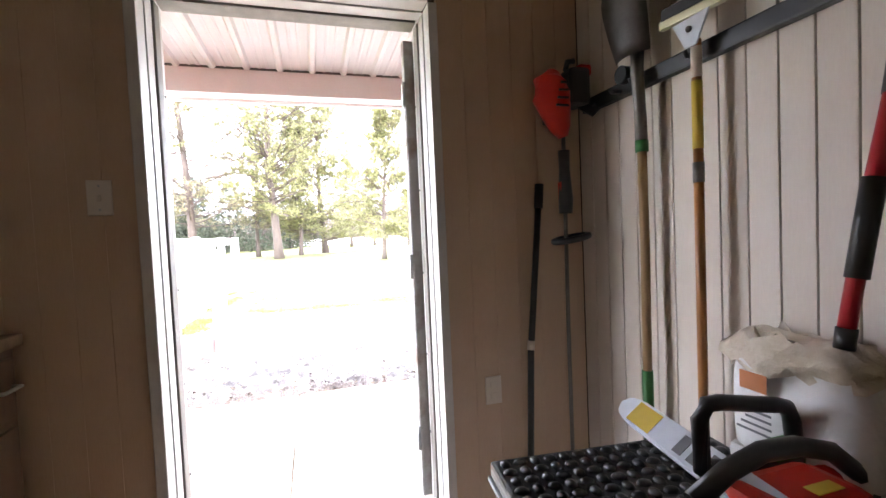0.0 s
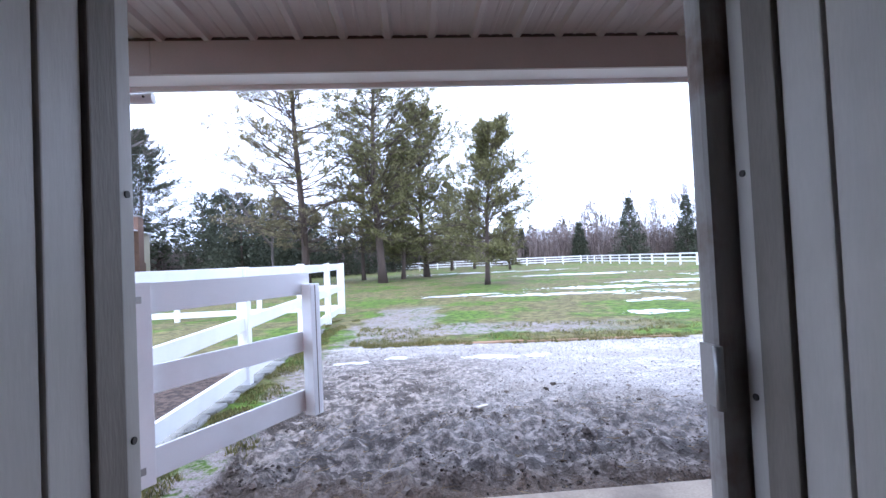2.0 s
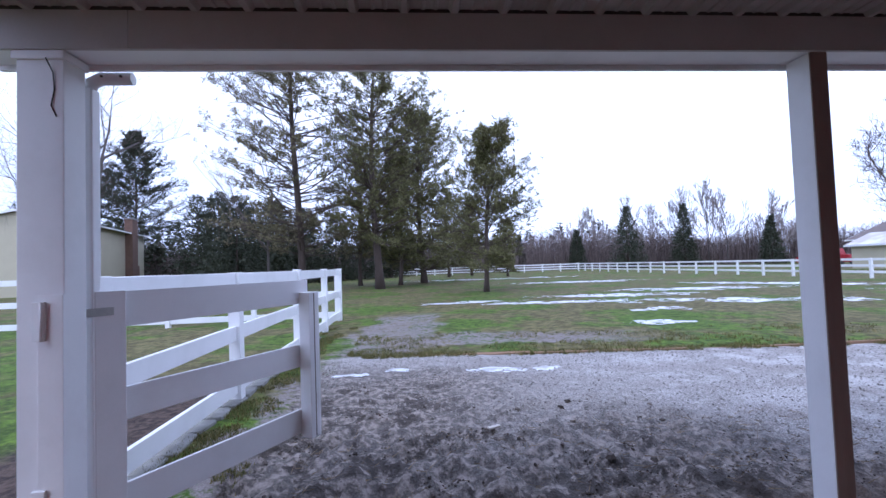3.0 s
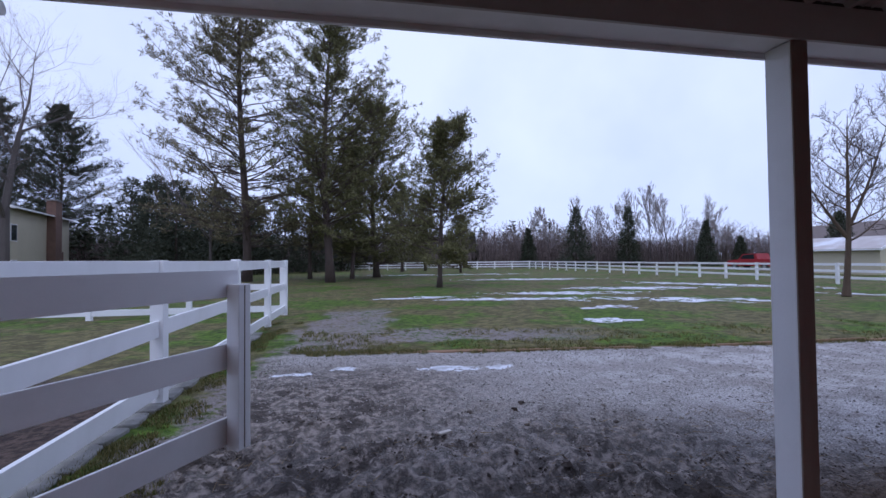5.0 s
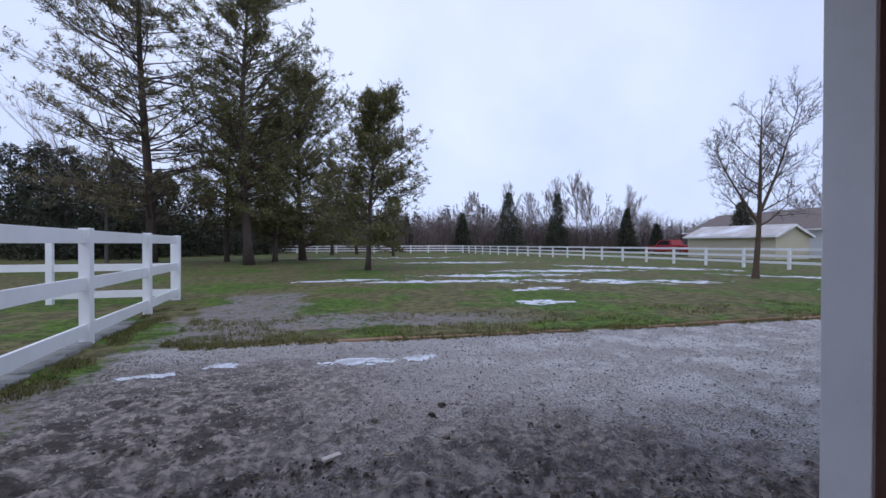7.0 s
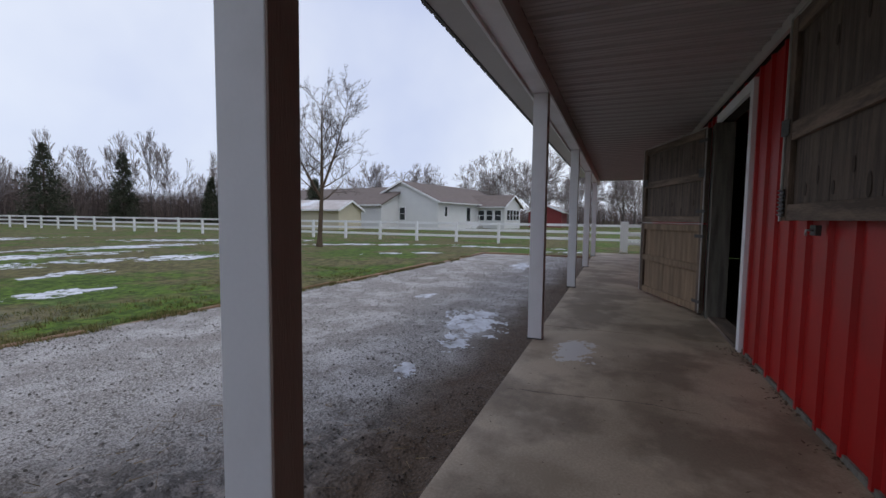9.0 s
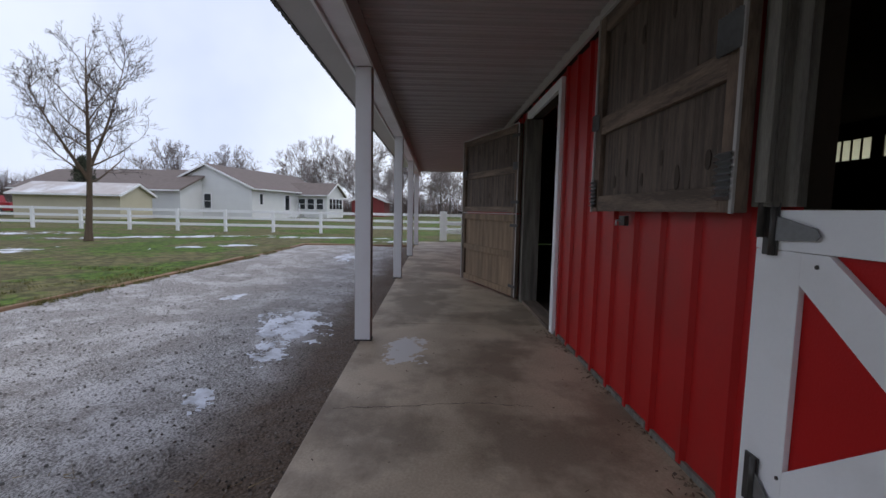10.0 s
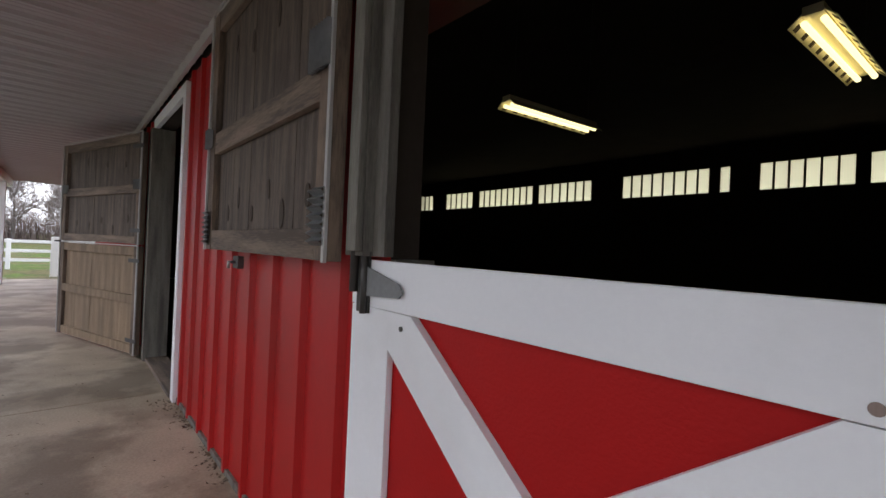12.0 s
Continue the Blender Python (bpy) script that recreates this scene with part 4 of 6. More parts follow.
def room_door():
    d = empty("door_1", pose(0, 0, 0), "white-painted door casing and worn grey jambs of an open doorway", "door frame", kind="structure")
    c = 0.951
    for sx in (-1, 1):
        def side(name, inner, y0, y1, z1, mat, lab="", sx=sx):
            a, b = c + sx * inner, c + sx * 0.552
            return part(name, box(min(a, b), max(a, b), y0, y1, 0.0, z1, bevel=0.003), mat, d, lab)
        side("casing", 0.514, -0.178, -0.095, 2.214, CASING)
        side("jamb", 0.510, -0.092, -0.022, 2.208, CASING)
        side("stop", 0.502, -0.019, 0.042, 2.20, JAMB_GREY, "worn dark door stop")
        st = side("metal_strip", 0.505, 0.044, 0.078, 2.20, CASING, "pale metal weather strip")
        for z in (0.35, 0.72, 1.10, 1.48, 1.86):
            bx = c + sx * 0.505
            part("screw", tube([(bx, 0.06, z), (bx - sx * 0.003, 0.06, z)], 0.006, 8), DARK_STEEL, st)
    part("casing_head", box(0.437, 1.465, -0.178, -0.095, 2.2145, 2.258, bevel=0.003), CASING, d)
    part("jamb_head", box(0.441, 1.461, -0.092, -0.022, 2.2085, 2.258, bevel=0.003), CASING, d)
    part("stop_head", box(0.45, 1.452, -0.019, 0.078, 2.2005, 2.258, bevel=0.003), JAMB_GREY, d)
    part("threshold", box(0.437, 1.465, -0.165, 0.06, 0.0, 0.022, bevel=0.005), GALV, d, "worn metal threshold")
    leaf = empty("entry_door", pose(1.412, 0.084, 0, 0, 0, 4), "old pale-painted door swung fully open against the outer wall", "door")
    part("slab", box(0.0, 0.95, 0.0, 0.045, 0.03, 2.17, bevel=0.012), LEAF_PAINT, leaf)
    for z in (0.32, 1.13, 1.92):
        hg = part("hinge", box(-0.006, 0.0, 0.004, 0.041, z - 0.055, z + 0.055, bevel=0.001), TRIM_TAN, leaf, "rust-tinged butt hinge")
        part("knuckle", tube([(-0.008, -0.006, z - 0.055), (-0.008, -0.006, z + 0.055)], 0.008), GALV, hg)
    part("door_knob", tube([(0.79, 0.052, 1.0), (0.79, 0.075, 1.0), (0.79, 0.085, 1.0), (0.79, 0.11, 1.0)], [0.012, 0.012, 0.027, 0.022], 12), GALV, leaf)


room_door()
PLASTIC_IVORY = material("ivory_plastic", (0.62, 0.55, 0.47), (0.58, 0.51, 0.43), 0.4, 4, 40, 0.02)
BLACK_PLASTIC = material("black_plastic", (0.018, 0.018, 0.019), (0.012, 0.012, 0.013), 0.4, 6, 60, 0.05)
GREY_PLASTIC = material("grey_plastic", (0.42, 0.43, 0.46), (0.34, 0.35, 0.38), 0.45, 6, 60, 0.05)
ORANGE_RED = material("orange_red_plastic", (0.55, 0.03, 0.012), (0.42, 0.022, 0.01), 0.4, 5, 50, 0.03, spec=0.25)
GREEN_SLEEVE = material("green_sleeve", (0.03, 0.16, 0.03), (0.02, 0.10, 0.02), 0.5, 6, 50, 0.05)
YELLOW_LABEL = material("yellow_label", (0.60, 0.42, 0.05), (0.5, 0.35, 0.04), 0.5, 6, 50, 0.02)
ASH_WOOD = material("ash_handle_wood", (0.36, 0.23, 0.11), (0.24, 0.14, 0.065), 0.55, 5, 50, 0.15, stretch=(4, 4, 0.4))
ORANGE_WOOD = material("varnished_handle_wood", (0.40, 0.17, 0.05), (0.30, 0.12, 0.035), 0.4, 5, 50, 0.1, stretch=(4, 4, 0.4))
STEEL = material("tool_steel", (0.22, 0.21, 0.20), (0.12, 0.11, 0.10), 0.45, 8, 60, 0.15, metal=0.7)
BRIGHT_BAR = material("bright_aluminium", (0.66, 0.64, 0.42), (0.55, 0.54, 0.38), 0.35, 8, 60, 0.03, metal=0.3)
PAPER = material("white_bag_paper", (0.72, 0.71, 0.70), (0.62, 0.61, 0.6), 0.7, 5, 40, 0.3, bump_dist=0.02)
KRAFT = material("tan_crumpled_paper", (0.66, 0.60, 0.52), (0.46, 0.38, 0.28), 0.75, 8, 50, 0.5, bump_dist=0.02)
INK_GREY = material("printed_grey_ink", (0.16, 0.16, 0.17), (0.13, 0.13, 0.14), 0.6, 5, 40, 0.0)
INK_ORANGE = material("printed_orange_ink", (0.55, 0.20, 0.07), (0.45, 0.15, 0.05), 0.6, 5, 40, 0.0)
RED_POLE = material("red_pole_paint", (0.45, 0.02, 0.03), (0.38, 0.015, 0.025), 0.35, 5, 40, 0.02)
CABINET_WOOD = material("brown_cabinet_wood", (0.16, 0.095, 0.055), (0.10, 0.06, 0.035), 0.5, 4, 40, 0.15, stretch=(0.6, 5, 5))
SCABBARD = material("milky_plastic", (0.62, 0.66, 0.72), (0.52, 0.56, 0.62), 0.35, 5, 40, 0.05)


def wall_plates():
    s = empty("light_switch", pose(0.29, -0.161, 1.45), "ivory light switch plate on the tan wall", "light switch")
    part("plate", box(-0.037, 0.037, -0.007, 0, -0.06, 0.06, bevel=0.003), PLASTIC_IVORY, s)
    part("toggle", box(-0.005, 0.005, -0.018, -0.0075, -0.012, 0.01, bevel=0.002), PLASTIC_IVORY, s)
    for z in (-0.04, 0.04):
        part("screw", tube([(0, -0.0072, z), (0, -0.009, z)], 0.004, 8), GALV, s)
    o = empty("wall_outlet", pose(1.69, -0.161, 0.59), "ivory power outlet plate low on the tan wall", "outlet")
    part("plate", box(-0.037, 0.037, -0.007, 0, -0.06, 0.06, bevel=0.003), PLASTIC_IVORY, o)
    for z in (-0.024, 0.024):
        part("socket", box(-0.016, 0.016, -0.010, -0.0075, z - 0.014, z + 0.014, bevel=0.003), PLASTIC_IVORY, o)


wall_plates()


def cabinet():
    c = empty("storage_cabinet", pose(0, 0, 0), "dark wooden drawer cabinet with a tan worktop by the wall", "cabinet")
    part("body", box(-0.55, 0.03, -1.5, -0.185, 0.0, 0.98, bevel=0.004), CABINET_WOOD, c)
    part("worktop", box(-0.57, 0.06, -1.52, -0.183, 0.9805, 1.02, bevel=0.006), NEW_WOOD, c, "worn tan worktop")
    for y0, y1 in ((-0.82, -0.21), (-1.47, -0.85)):
        dr = part("drawer", box(0.0305, 0.045, y0, y1, 0.76, 0.95, bevel=0.004), CABINET_WOOD, c)
        ym = (y0 + y1) / 2
        part("handle", tube([(0.046, y1 - 0.10, 0.86), (0.07, y1 - 0.10, 0.86), (0.07, y1 - 0.02, 0.86), (0.046, y1 - 0.02, 0.86)], 0.006), GALV, dr)
        dd = part("door", box(0.0305, 0.045, y0, y1, 0.08, 0.73, bevel=0.004), CABINET_WOOD, c)
        part("handle", tube([(0.046, ym, 0.60), (0.07, ym, 0.60), (0.07, ym, 0.68), (0.046, ym, 0.68)], 0.006), GALV, dd)


cabinet()


def tool_rack():
    r = empty("tool_rack", pose(2.16, 0, 0), "long black tool rail fixed along the white wall", "rack")
    part("rail", box(-0.035, -0.001, -2.4, -0.24, 1.77, 1.825, bevel=0.006), BLACK_PLASTIC, r)
    for y in (-0.52, -0.63, -0.87, -1.3):
        part("hook", tube([(-0.03, y + 0.03, 1.79), (-0.075, y + 0.03, 1.785), (-0.085, y + 0.03, 1.80)], 0.008), BLACK_PLASTIC, r)
    part("end_knob", tube([(-0.06, -0.52, 1.84), (-0.02, -0.52, 1.84)], 0.033, 12), BLACK_PLASTIC, r)


tool_rack()


def shovel():
    s = empty("shovel", pose(2.095, -0.63, 0), "hanging shovel with a dark blade and green-sleeved wooden handle", "shovel")
    part("handle", tube([(0, 0, 0.76), (0.003, 0, 1.2), (0, 0, 1.56)], 0.016, 10), ASH_WOOD, s)
    part("lower_sleeve", tube([(0.0, 0, 0.50), (0, 0, 0.76)], 0.019, 10), GREEN_SLEEVE, s, "green plastic sleeve")
    part("socket", tube([(0, 0, 1.56), (-0.004, 0, 1.70), (-0.012, 0.0, 1.80), (0.0, 0.01, 1.90)], [0.021, 0.02, 0.022, 0.024], 10), STEEL, s)
    part("band", tube([(0, 0, 1.535), (0, 0, 1.575)], 0.0225, 10), GREEN_SLEEVE, s, "green band")
    bm = bmesh.new()
    rows = []
    for i in range(9):
        v = i / 8
        half = 0.085 + 0.025 * math.sin(v * 2.2) if v < 0.7 else 0.105 * math.sqrt(max(0.0, 1 - ((v - 0.7) / 0.3) ** 2)) + 0.004
        row = []
        for j in range(7):
            u = (j / 6 - 0.5) * 2
            row.append(bm.verts.new((-0.02 - 0.035 * (1 - u * u) - 0.02 * v, 0.01 + u * half + 0.05 * v, 1.86 + v * 0.32)))
        rows.append(row)
    for a, c in zip(rows, rows[1:]):
        for j in range(6):
            bm.faces.new((a[j], a[j + 1], c[j + 1], c[j])).smooth = True
    bmesh.ops.solidify(bm, geom=list(bm.faces), thickness=0.004)
    part("blade", bm, STEEL, s, "dark worn steel blade")


shovel()


def squeegee():
    s = empty("floor_squeegee", pose(2.09, -0.87, 0), "hanging floor squeegee with an aluminium head and orange-brown handle", "squeegee")
    part("handle", tube([(0, 0, 0.42), (0, 0, 1.0), (0, 0, 1.82)], 0.0145, 10), ORANGE_WOOD, s)
    part("label", tube([(0, 0, 1.50), (0, 0, 1.70)], 0.0155, 10), YELLOW_LABEL, s, "yellow paper label")
    part("ferrule", tube([(0, 0, 1.40), (0, 0, 1.46)], 0.0165, 10), STEEL, s)
    part("tip", tube([(0, 0, 1.71), (0, 0, 1.80)], 0.0155, 10), PLASTIC_IVORY, s, "pale worn label")
    part("head_bar", box(-0.018, 0.004, -0.26, 0.26, 1.885, 1.91, m=pose(0, 0, 0, 4, 0, 0), bevel=0.003), BRIGHT_BAR, s, "pale aluminium bar")
    part("blade", box(-0.008, -0.002, -0.26, 0.26, 1.912, 1.95, m=pose(0, 0, 0, 4, 0, 0)), BLACK_PLASTIC, s, "black rubber blade")
    br = part("bracket", prism([(-0.065, 1.884), (0.065, 1.884), (0.02, 1.80), (-0.02, 1.80)], -0.022, -0.016, "x"), SCABBARD, s, "pale triangular bracket")
    part("bolt", tube([(-0.023, 0, 1.85), (-0.03, 0, 1.85)], 0.009, 8), STEEL, br)


squeegee()


def trimmer():
    t = empty("string_trimmer", pose(1.99, -0.30, 0), "red and black string trimmer hanging in the corner", "trimmer")
    part("shaft", tube([(0.015, 0.03, 0.05), (0.008, 0.02, 0.9), (0, 0, 1.70)], 0.0085, 10), STEEL, t)
    bm = tube([(0.0, 0, 1.655), (-0.012, 0, 1.69), (-0.03, 0.0, 1.75), (-0.05, 0, 1.82), (-0.055, 0, 1.88), (-0.035, 0, 1.915)], [0.02, 0.042, 0.06, 0.078, 0.068, 0.03], 14)
    eng = part("engine_cover", bm, ORANGE_RED, t, "glossy red engine cover")
    part("air_box", box(0.01, 0.10, -0.06, 0.06, 1.78, 1.93, bevel=0.02), BLACK_PLASTIC, eng)
    part("pull_handle", tube([(0.02, 0, 1.93), (0.03, 0, 1.965), (0.06, 0, 1.97)], 0.012, 8), BLACK_PLASTIC, eng)
    part("cylinder_shroud", box(-0.05, 0.02, 0.055, 0.085, 1.72, 1.86, bevel=0.012), BLACK_PLASTIC, eng)
    for q in range(4):
        part("cooling_slot", box(-0.075 + 0.008 * q, -0.02, -0.082, -0.074, 1.76 + 0.03 * q, 1.768 + 0.03 * q), BLACK_PLASTIC, eng)
    part("red_cap", box(0.06, 0.115, -0.045, 0.045, 1.90, 1.945, bevel=0.01), ORANGE_RED, eng)
    part("bracket_arm", tube([(0.08, 0.0, 1.80), (0.13, -0.02, 1.76), (0.165, -0.03, 1.80)], 0.022, 8), BLACK_PLASTIC, t)
    part("grip", tube([(0, 0, 1.34), (0.0, -0.004, 1.40), (0, 0, 1.52), (0, 0, 1.60)], [0.028, 0.03, 0.022, 0.024], 12), BLACK_PLASTIC, t, "black rubber grip")
    part("trigger_stripe", box(-0.026, -0.02, -0.012, 0.012, 1.37, 1.47, bevel=0.002), ORANGE_RED, t)
    ring = [(0.075 * math.cos(a) + 0.01, -0.02 - 0.055 * math.sin(a), 1.235 + 0.012 * math.cos(a)) for a in (6.283 * k / 20 for k in range(21))]
    part("loop_handle", tube(ring, 0.0135, 8), BLACK_PLASTIC, t)
    p = empty("blower_tube", pose(1.87, -0.235, 0), "thin black pole leaning against the tan wall", "pole")
    part("pole", tube([(-0.06, 0.0, 0.01), (-0.02, 0.02, 0.75), (0.06, 0.045, 1.45)], 0.0145, 10), BLACK_PLASTIC, p)
    part("collar", tube([(-0.0185, 0.022, 0.76), (-0.0145, 0.0225, 0.80)], 0.0165, 10), PLASTIC_IVORY, p, "pale collar")
    part("top_grip", tube([(0.052, 0.042, 1.37), (0.062, 0.046, 1.475)], 0.02, 10), BLACK_PLASTIC, p)


trimmer()


def tote():
    t = empty("storage_tote", pose(1.41, -0.80, 0, 0, 0, -6), "grey plastic storage tote with a black woven-pattern lid", "tote")
    part("body", box(0.015, 0.66, -0.48, -0.015, 0.0, 0.60, bevel=0.02), GREY_PLASTIC, t)
    lid = part("lid", box(0.0, 0.675, -0.495, 0.0, 0.601, 0.645, bevel=0.012), BLACK_PLASTIC, t, "black ribbed lid")
    part("lid_rim", box(-0.006, 0.681, -0.501, 0.006, 0.585, 0.60, bevel=0.006), GREY_PLASTIC, t, "grey rim")
    pad = None
    for i in range(15):
        for j in range(11):
            if pad is None:
                bm = bmesh.new()
                bmesh.ops.create_uvsphere(bm, u_segments=8, v_segments=4, radius=1)
                bmesh.ops.scale(bm, vec=(0.0155, 0.021, 0.009), verts=bm.verts)
                for f in bm.faces:
                    f.smooth = True
                ob = part("pad", bm, BLACK_PLASTIC, lid)
                pad = ob.data
            else:
                ob = new("pad", pad)
                ob.parent = lid
            ob.matrix_basis = pose(0.035 + 0.043 * i, -0.035 - 0.0425 * j, 0.646, 0, 0, 90 if (i + j) % 2 else 0)


tote()


def chainsaw():
    c = empty("chainsaw", pose(1.885, -1.24, 0.655), "red and black chainsaw with milky bar cover, on the tote", "chainsaw")
    body = box(-0.14, 0.10, -0.13, 0.02, 0.002, 0.10, bevel=0.03)
    part("body", body, ORANGE_RED, c, "red engine housing")
    part("decal", box(-0.02, 0.05, -0.10, -0.07, 0.1002, 0.102), YELLOW_LABEL, c, "yellow-green decal")
    ring = [(-0.15, 0.10), (-0.155, 0.215), (-0.135, 0.243), (-0.10, 0.242), (0.06, 0.212), (0.09, 0.203), (0.105, 0.175), (0.118, 0.09)]
    part("front_handle", tube([(a, 0.04, b) for a, b in ring], 0.018, 10), BLACK_PLASTIC, c)
    part("handle_foot", tube([(-0.15, 0.04, 0.105), (-0.02, 0.04, 0.085), (0.118, 0.04, 0.085)], 0.02, 10), BLACK_PLASTIC, c)
    part("rear_handle", tube([(-0.279, -0.06, 0.121), (-0.197, -0.06, 0.163), (-0.112, -0.06, 0.184), (-0.022, -0.06, 0.179), (0.073, -0.06, 0.151), (0.154, -0.06, 0.089), (0.195, -0.06, 0.017)], 0.02, 10), BLACK_PLASTIC, c)
    part("fuel_cap", tube([(0.10, -0.02, 0.06), (0.14, -0.02, 0.06)], 0.03, 12), ORANGE_RED, c)
    part("chain_cover", box(0.03, 0.15, 0.022, 0.075, 0.02, 0.12, bevel=0.01), GREEN_SLEEVE, c, "green side cover")
    m = Matrix.Translation((-0.11, -0.12, 0.07)) @ Matrix.Rotation(math.radians(-1), 4, "Z") @ Matrix.Rotation(math.radians(7), 4, "X") @ Matrix.Rotation(math.radians(-38), 4, "Y")
    pts = [(-0.04, 0.0), (0.04, 0.0), (0.038, 0.42), (0.028, 0.46), (0.0, 0.475), (-0.028, 0.46), (-0.038, 0.42)]
    bm = bmesh.new()
    lo = [bm.verts.new((a, b, -0.011)) for a, b in pts]
    hi = [bm.verts.new((a, b, 0.011)) for a, b in pts]
    bm.faces.new(lo[::-1])
    bm.faces.new(hi)
    for i in range(len(pts)):
        bm.faces.new((lo[i], lo[(i + 1) % len(pts)], hi[(i + 1) % len(pts)], hi[i]))
    bmesh.ops.bevel(bm, geom=list(bm.edges), offset=0.005, segments=2, affect="EDGES")
    bmesh.ops.transform(bm, matrix=m, verts=bm.verts)
    sc = part("bar_cover", bm, SCABBARD, c, "milky plastic bar cover")
    part("logo_patch", box(-0.03, 0.03, 0.34, 0.42, 0.0112, 0.0122, m=m), YELLOW_LABEL, sc, "yellow printed patch")
    for k in range(4):
        part("logo_bar", box(-0.025, 0.025, 0.12 + 0.04 * k, 0.145 + 0.04 * k, 0.0112, 0.0122, m=m), INK_GREY, sc, "grey printed bar")


chainsaw()


def feed_bag():
    b = empty("paper_bag", pose(2.078, -1.17, 0.70), "half-empty white paper bag with a rolled tan top", "bag")
    bm = bmesh.new()
    rng = random.Random(3)
    rows = []
    for i in range(9):
        v = i / 8
        row = []
        for k in range(24):
            a = 6.283 * k / 24
            e = 0.55
            x = math.copysign(abs(math.cos(a)) ** e, math.cos(a)) * (0.072 - 0.008 * v)
            y = math.copysign(abs(math.sin(a)) ** e, math.sin(a)) * (0.15 + 0.01 * math.sin(v * 3))
            w = 0.012 * noise.noise(Vector((x * 9, y * 9, v * 3)))
            row.append(bm.verts.new((x + w, y + w, v * 0.235 + (0.02 * noise.noise(Vector((a, 5, 1))) if i == 8 else 0))))
        rows.append(row)
    for u, v in zip(rows, rows[1:]):
        for k in range(24):
            bm.faces.new((u[k], u[(k + 1) % 24], v[(k + 1) % 24], v[k])).smooth = True
    bm.faces.new(rows[0][::-1])
    part("sack", bm, PAPER, b)
    part("folded_base", box(-0.07, 0.07, -0.15, 0.15, -0.052, -0.001, bevel=0.02), PAPER, b)
    bm = bmesh.new()
    rings = []
    for i in range(7):
        v = i / 6
        ring = []
        for k in range(36):
            a = 6.283 * k / 36
            r = 0.16 + 0.045 * noise.noise(Vector((math.cos(a) * 2.5, math.sin(a) * 2.5, v * 4))) - 0.06 * v * v + 0.02 * math.sin(v * 3.1)
            ring.append(bm.verts.new((math.cos(a) * r * 0.5, math.sin(a) * r * 1.12, 0.215 + 0.085 * v + 0.035 * noise.noise(Vector((math.cos(a) * 4, math.sin(a) * 4, v * 3 + 9))))))
        rings.append(ring)
    for u, v in zip(rings, rings[1:]):
        for k in range(36):
            bm.faces.new((u[k], u[(k + 1) % 36], v[(k + 1) % 36], v[k])).smooth = True
    bm.faces.new(rings[-1])
    part("rolled_top", bm, KRAFT, b, "crumpled tan rolled paper top")
    part("picture", box(-0.0825, -0.0815, 0.03, 0.10, 0.16, 0.205), INK_ORANGE, b, "orange printed patch")
    for k in range(5):
        part("text_bar", box(-0.0825, -0.0815, 0.02, 0.11 - 0.012 * (k % 3), 0.055 + 0.017 * k, 0.061 + 0.017 * k), INK_GREY, b, "grey printed line")
    p = empty("red_pole_tool", pose(2.06, -1.295, 0), "red pole with a black foam grip leaning on the wall", "pole")
    part("pole", tube([(-0.015, 0.02, 1.03), (0.03, -0.005, 1.35), (0.09, -0.03, 1.66)], 0.0165, 12), RED_POLE, p)
    part("grip", tube([(0.003, 0.010, 1.15), (0.032, -0.006, 1.36)], 0.0215, 12), BLACK_PLASTIC, p, "black foam grip")
    part("end_cap", tube([(-0.018, 0.021, 1.00), (-0.013, 0.0185, 1.045)], 0.0195, 12), BLACK_PLASTIC, p)
    part("top_collar", tube([(0.068, -0.02, 1.53), (0.078, -0.024, 1.60)], 0.0205, 12), BLACK_PLASTIC, p)


feed_bag()

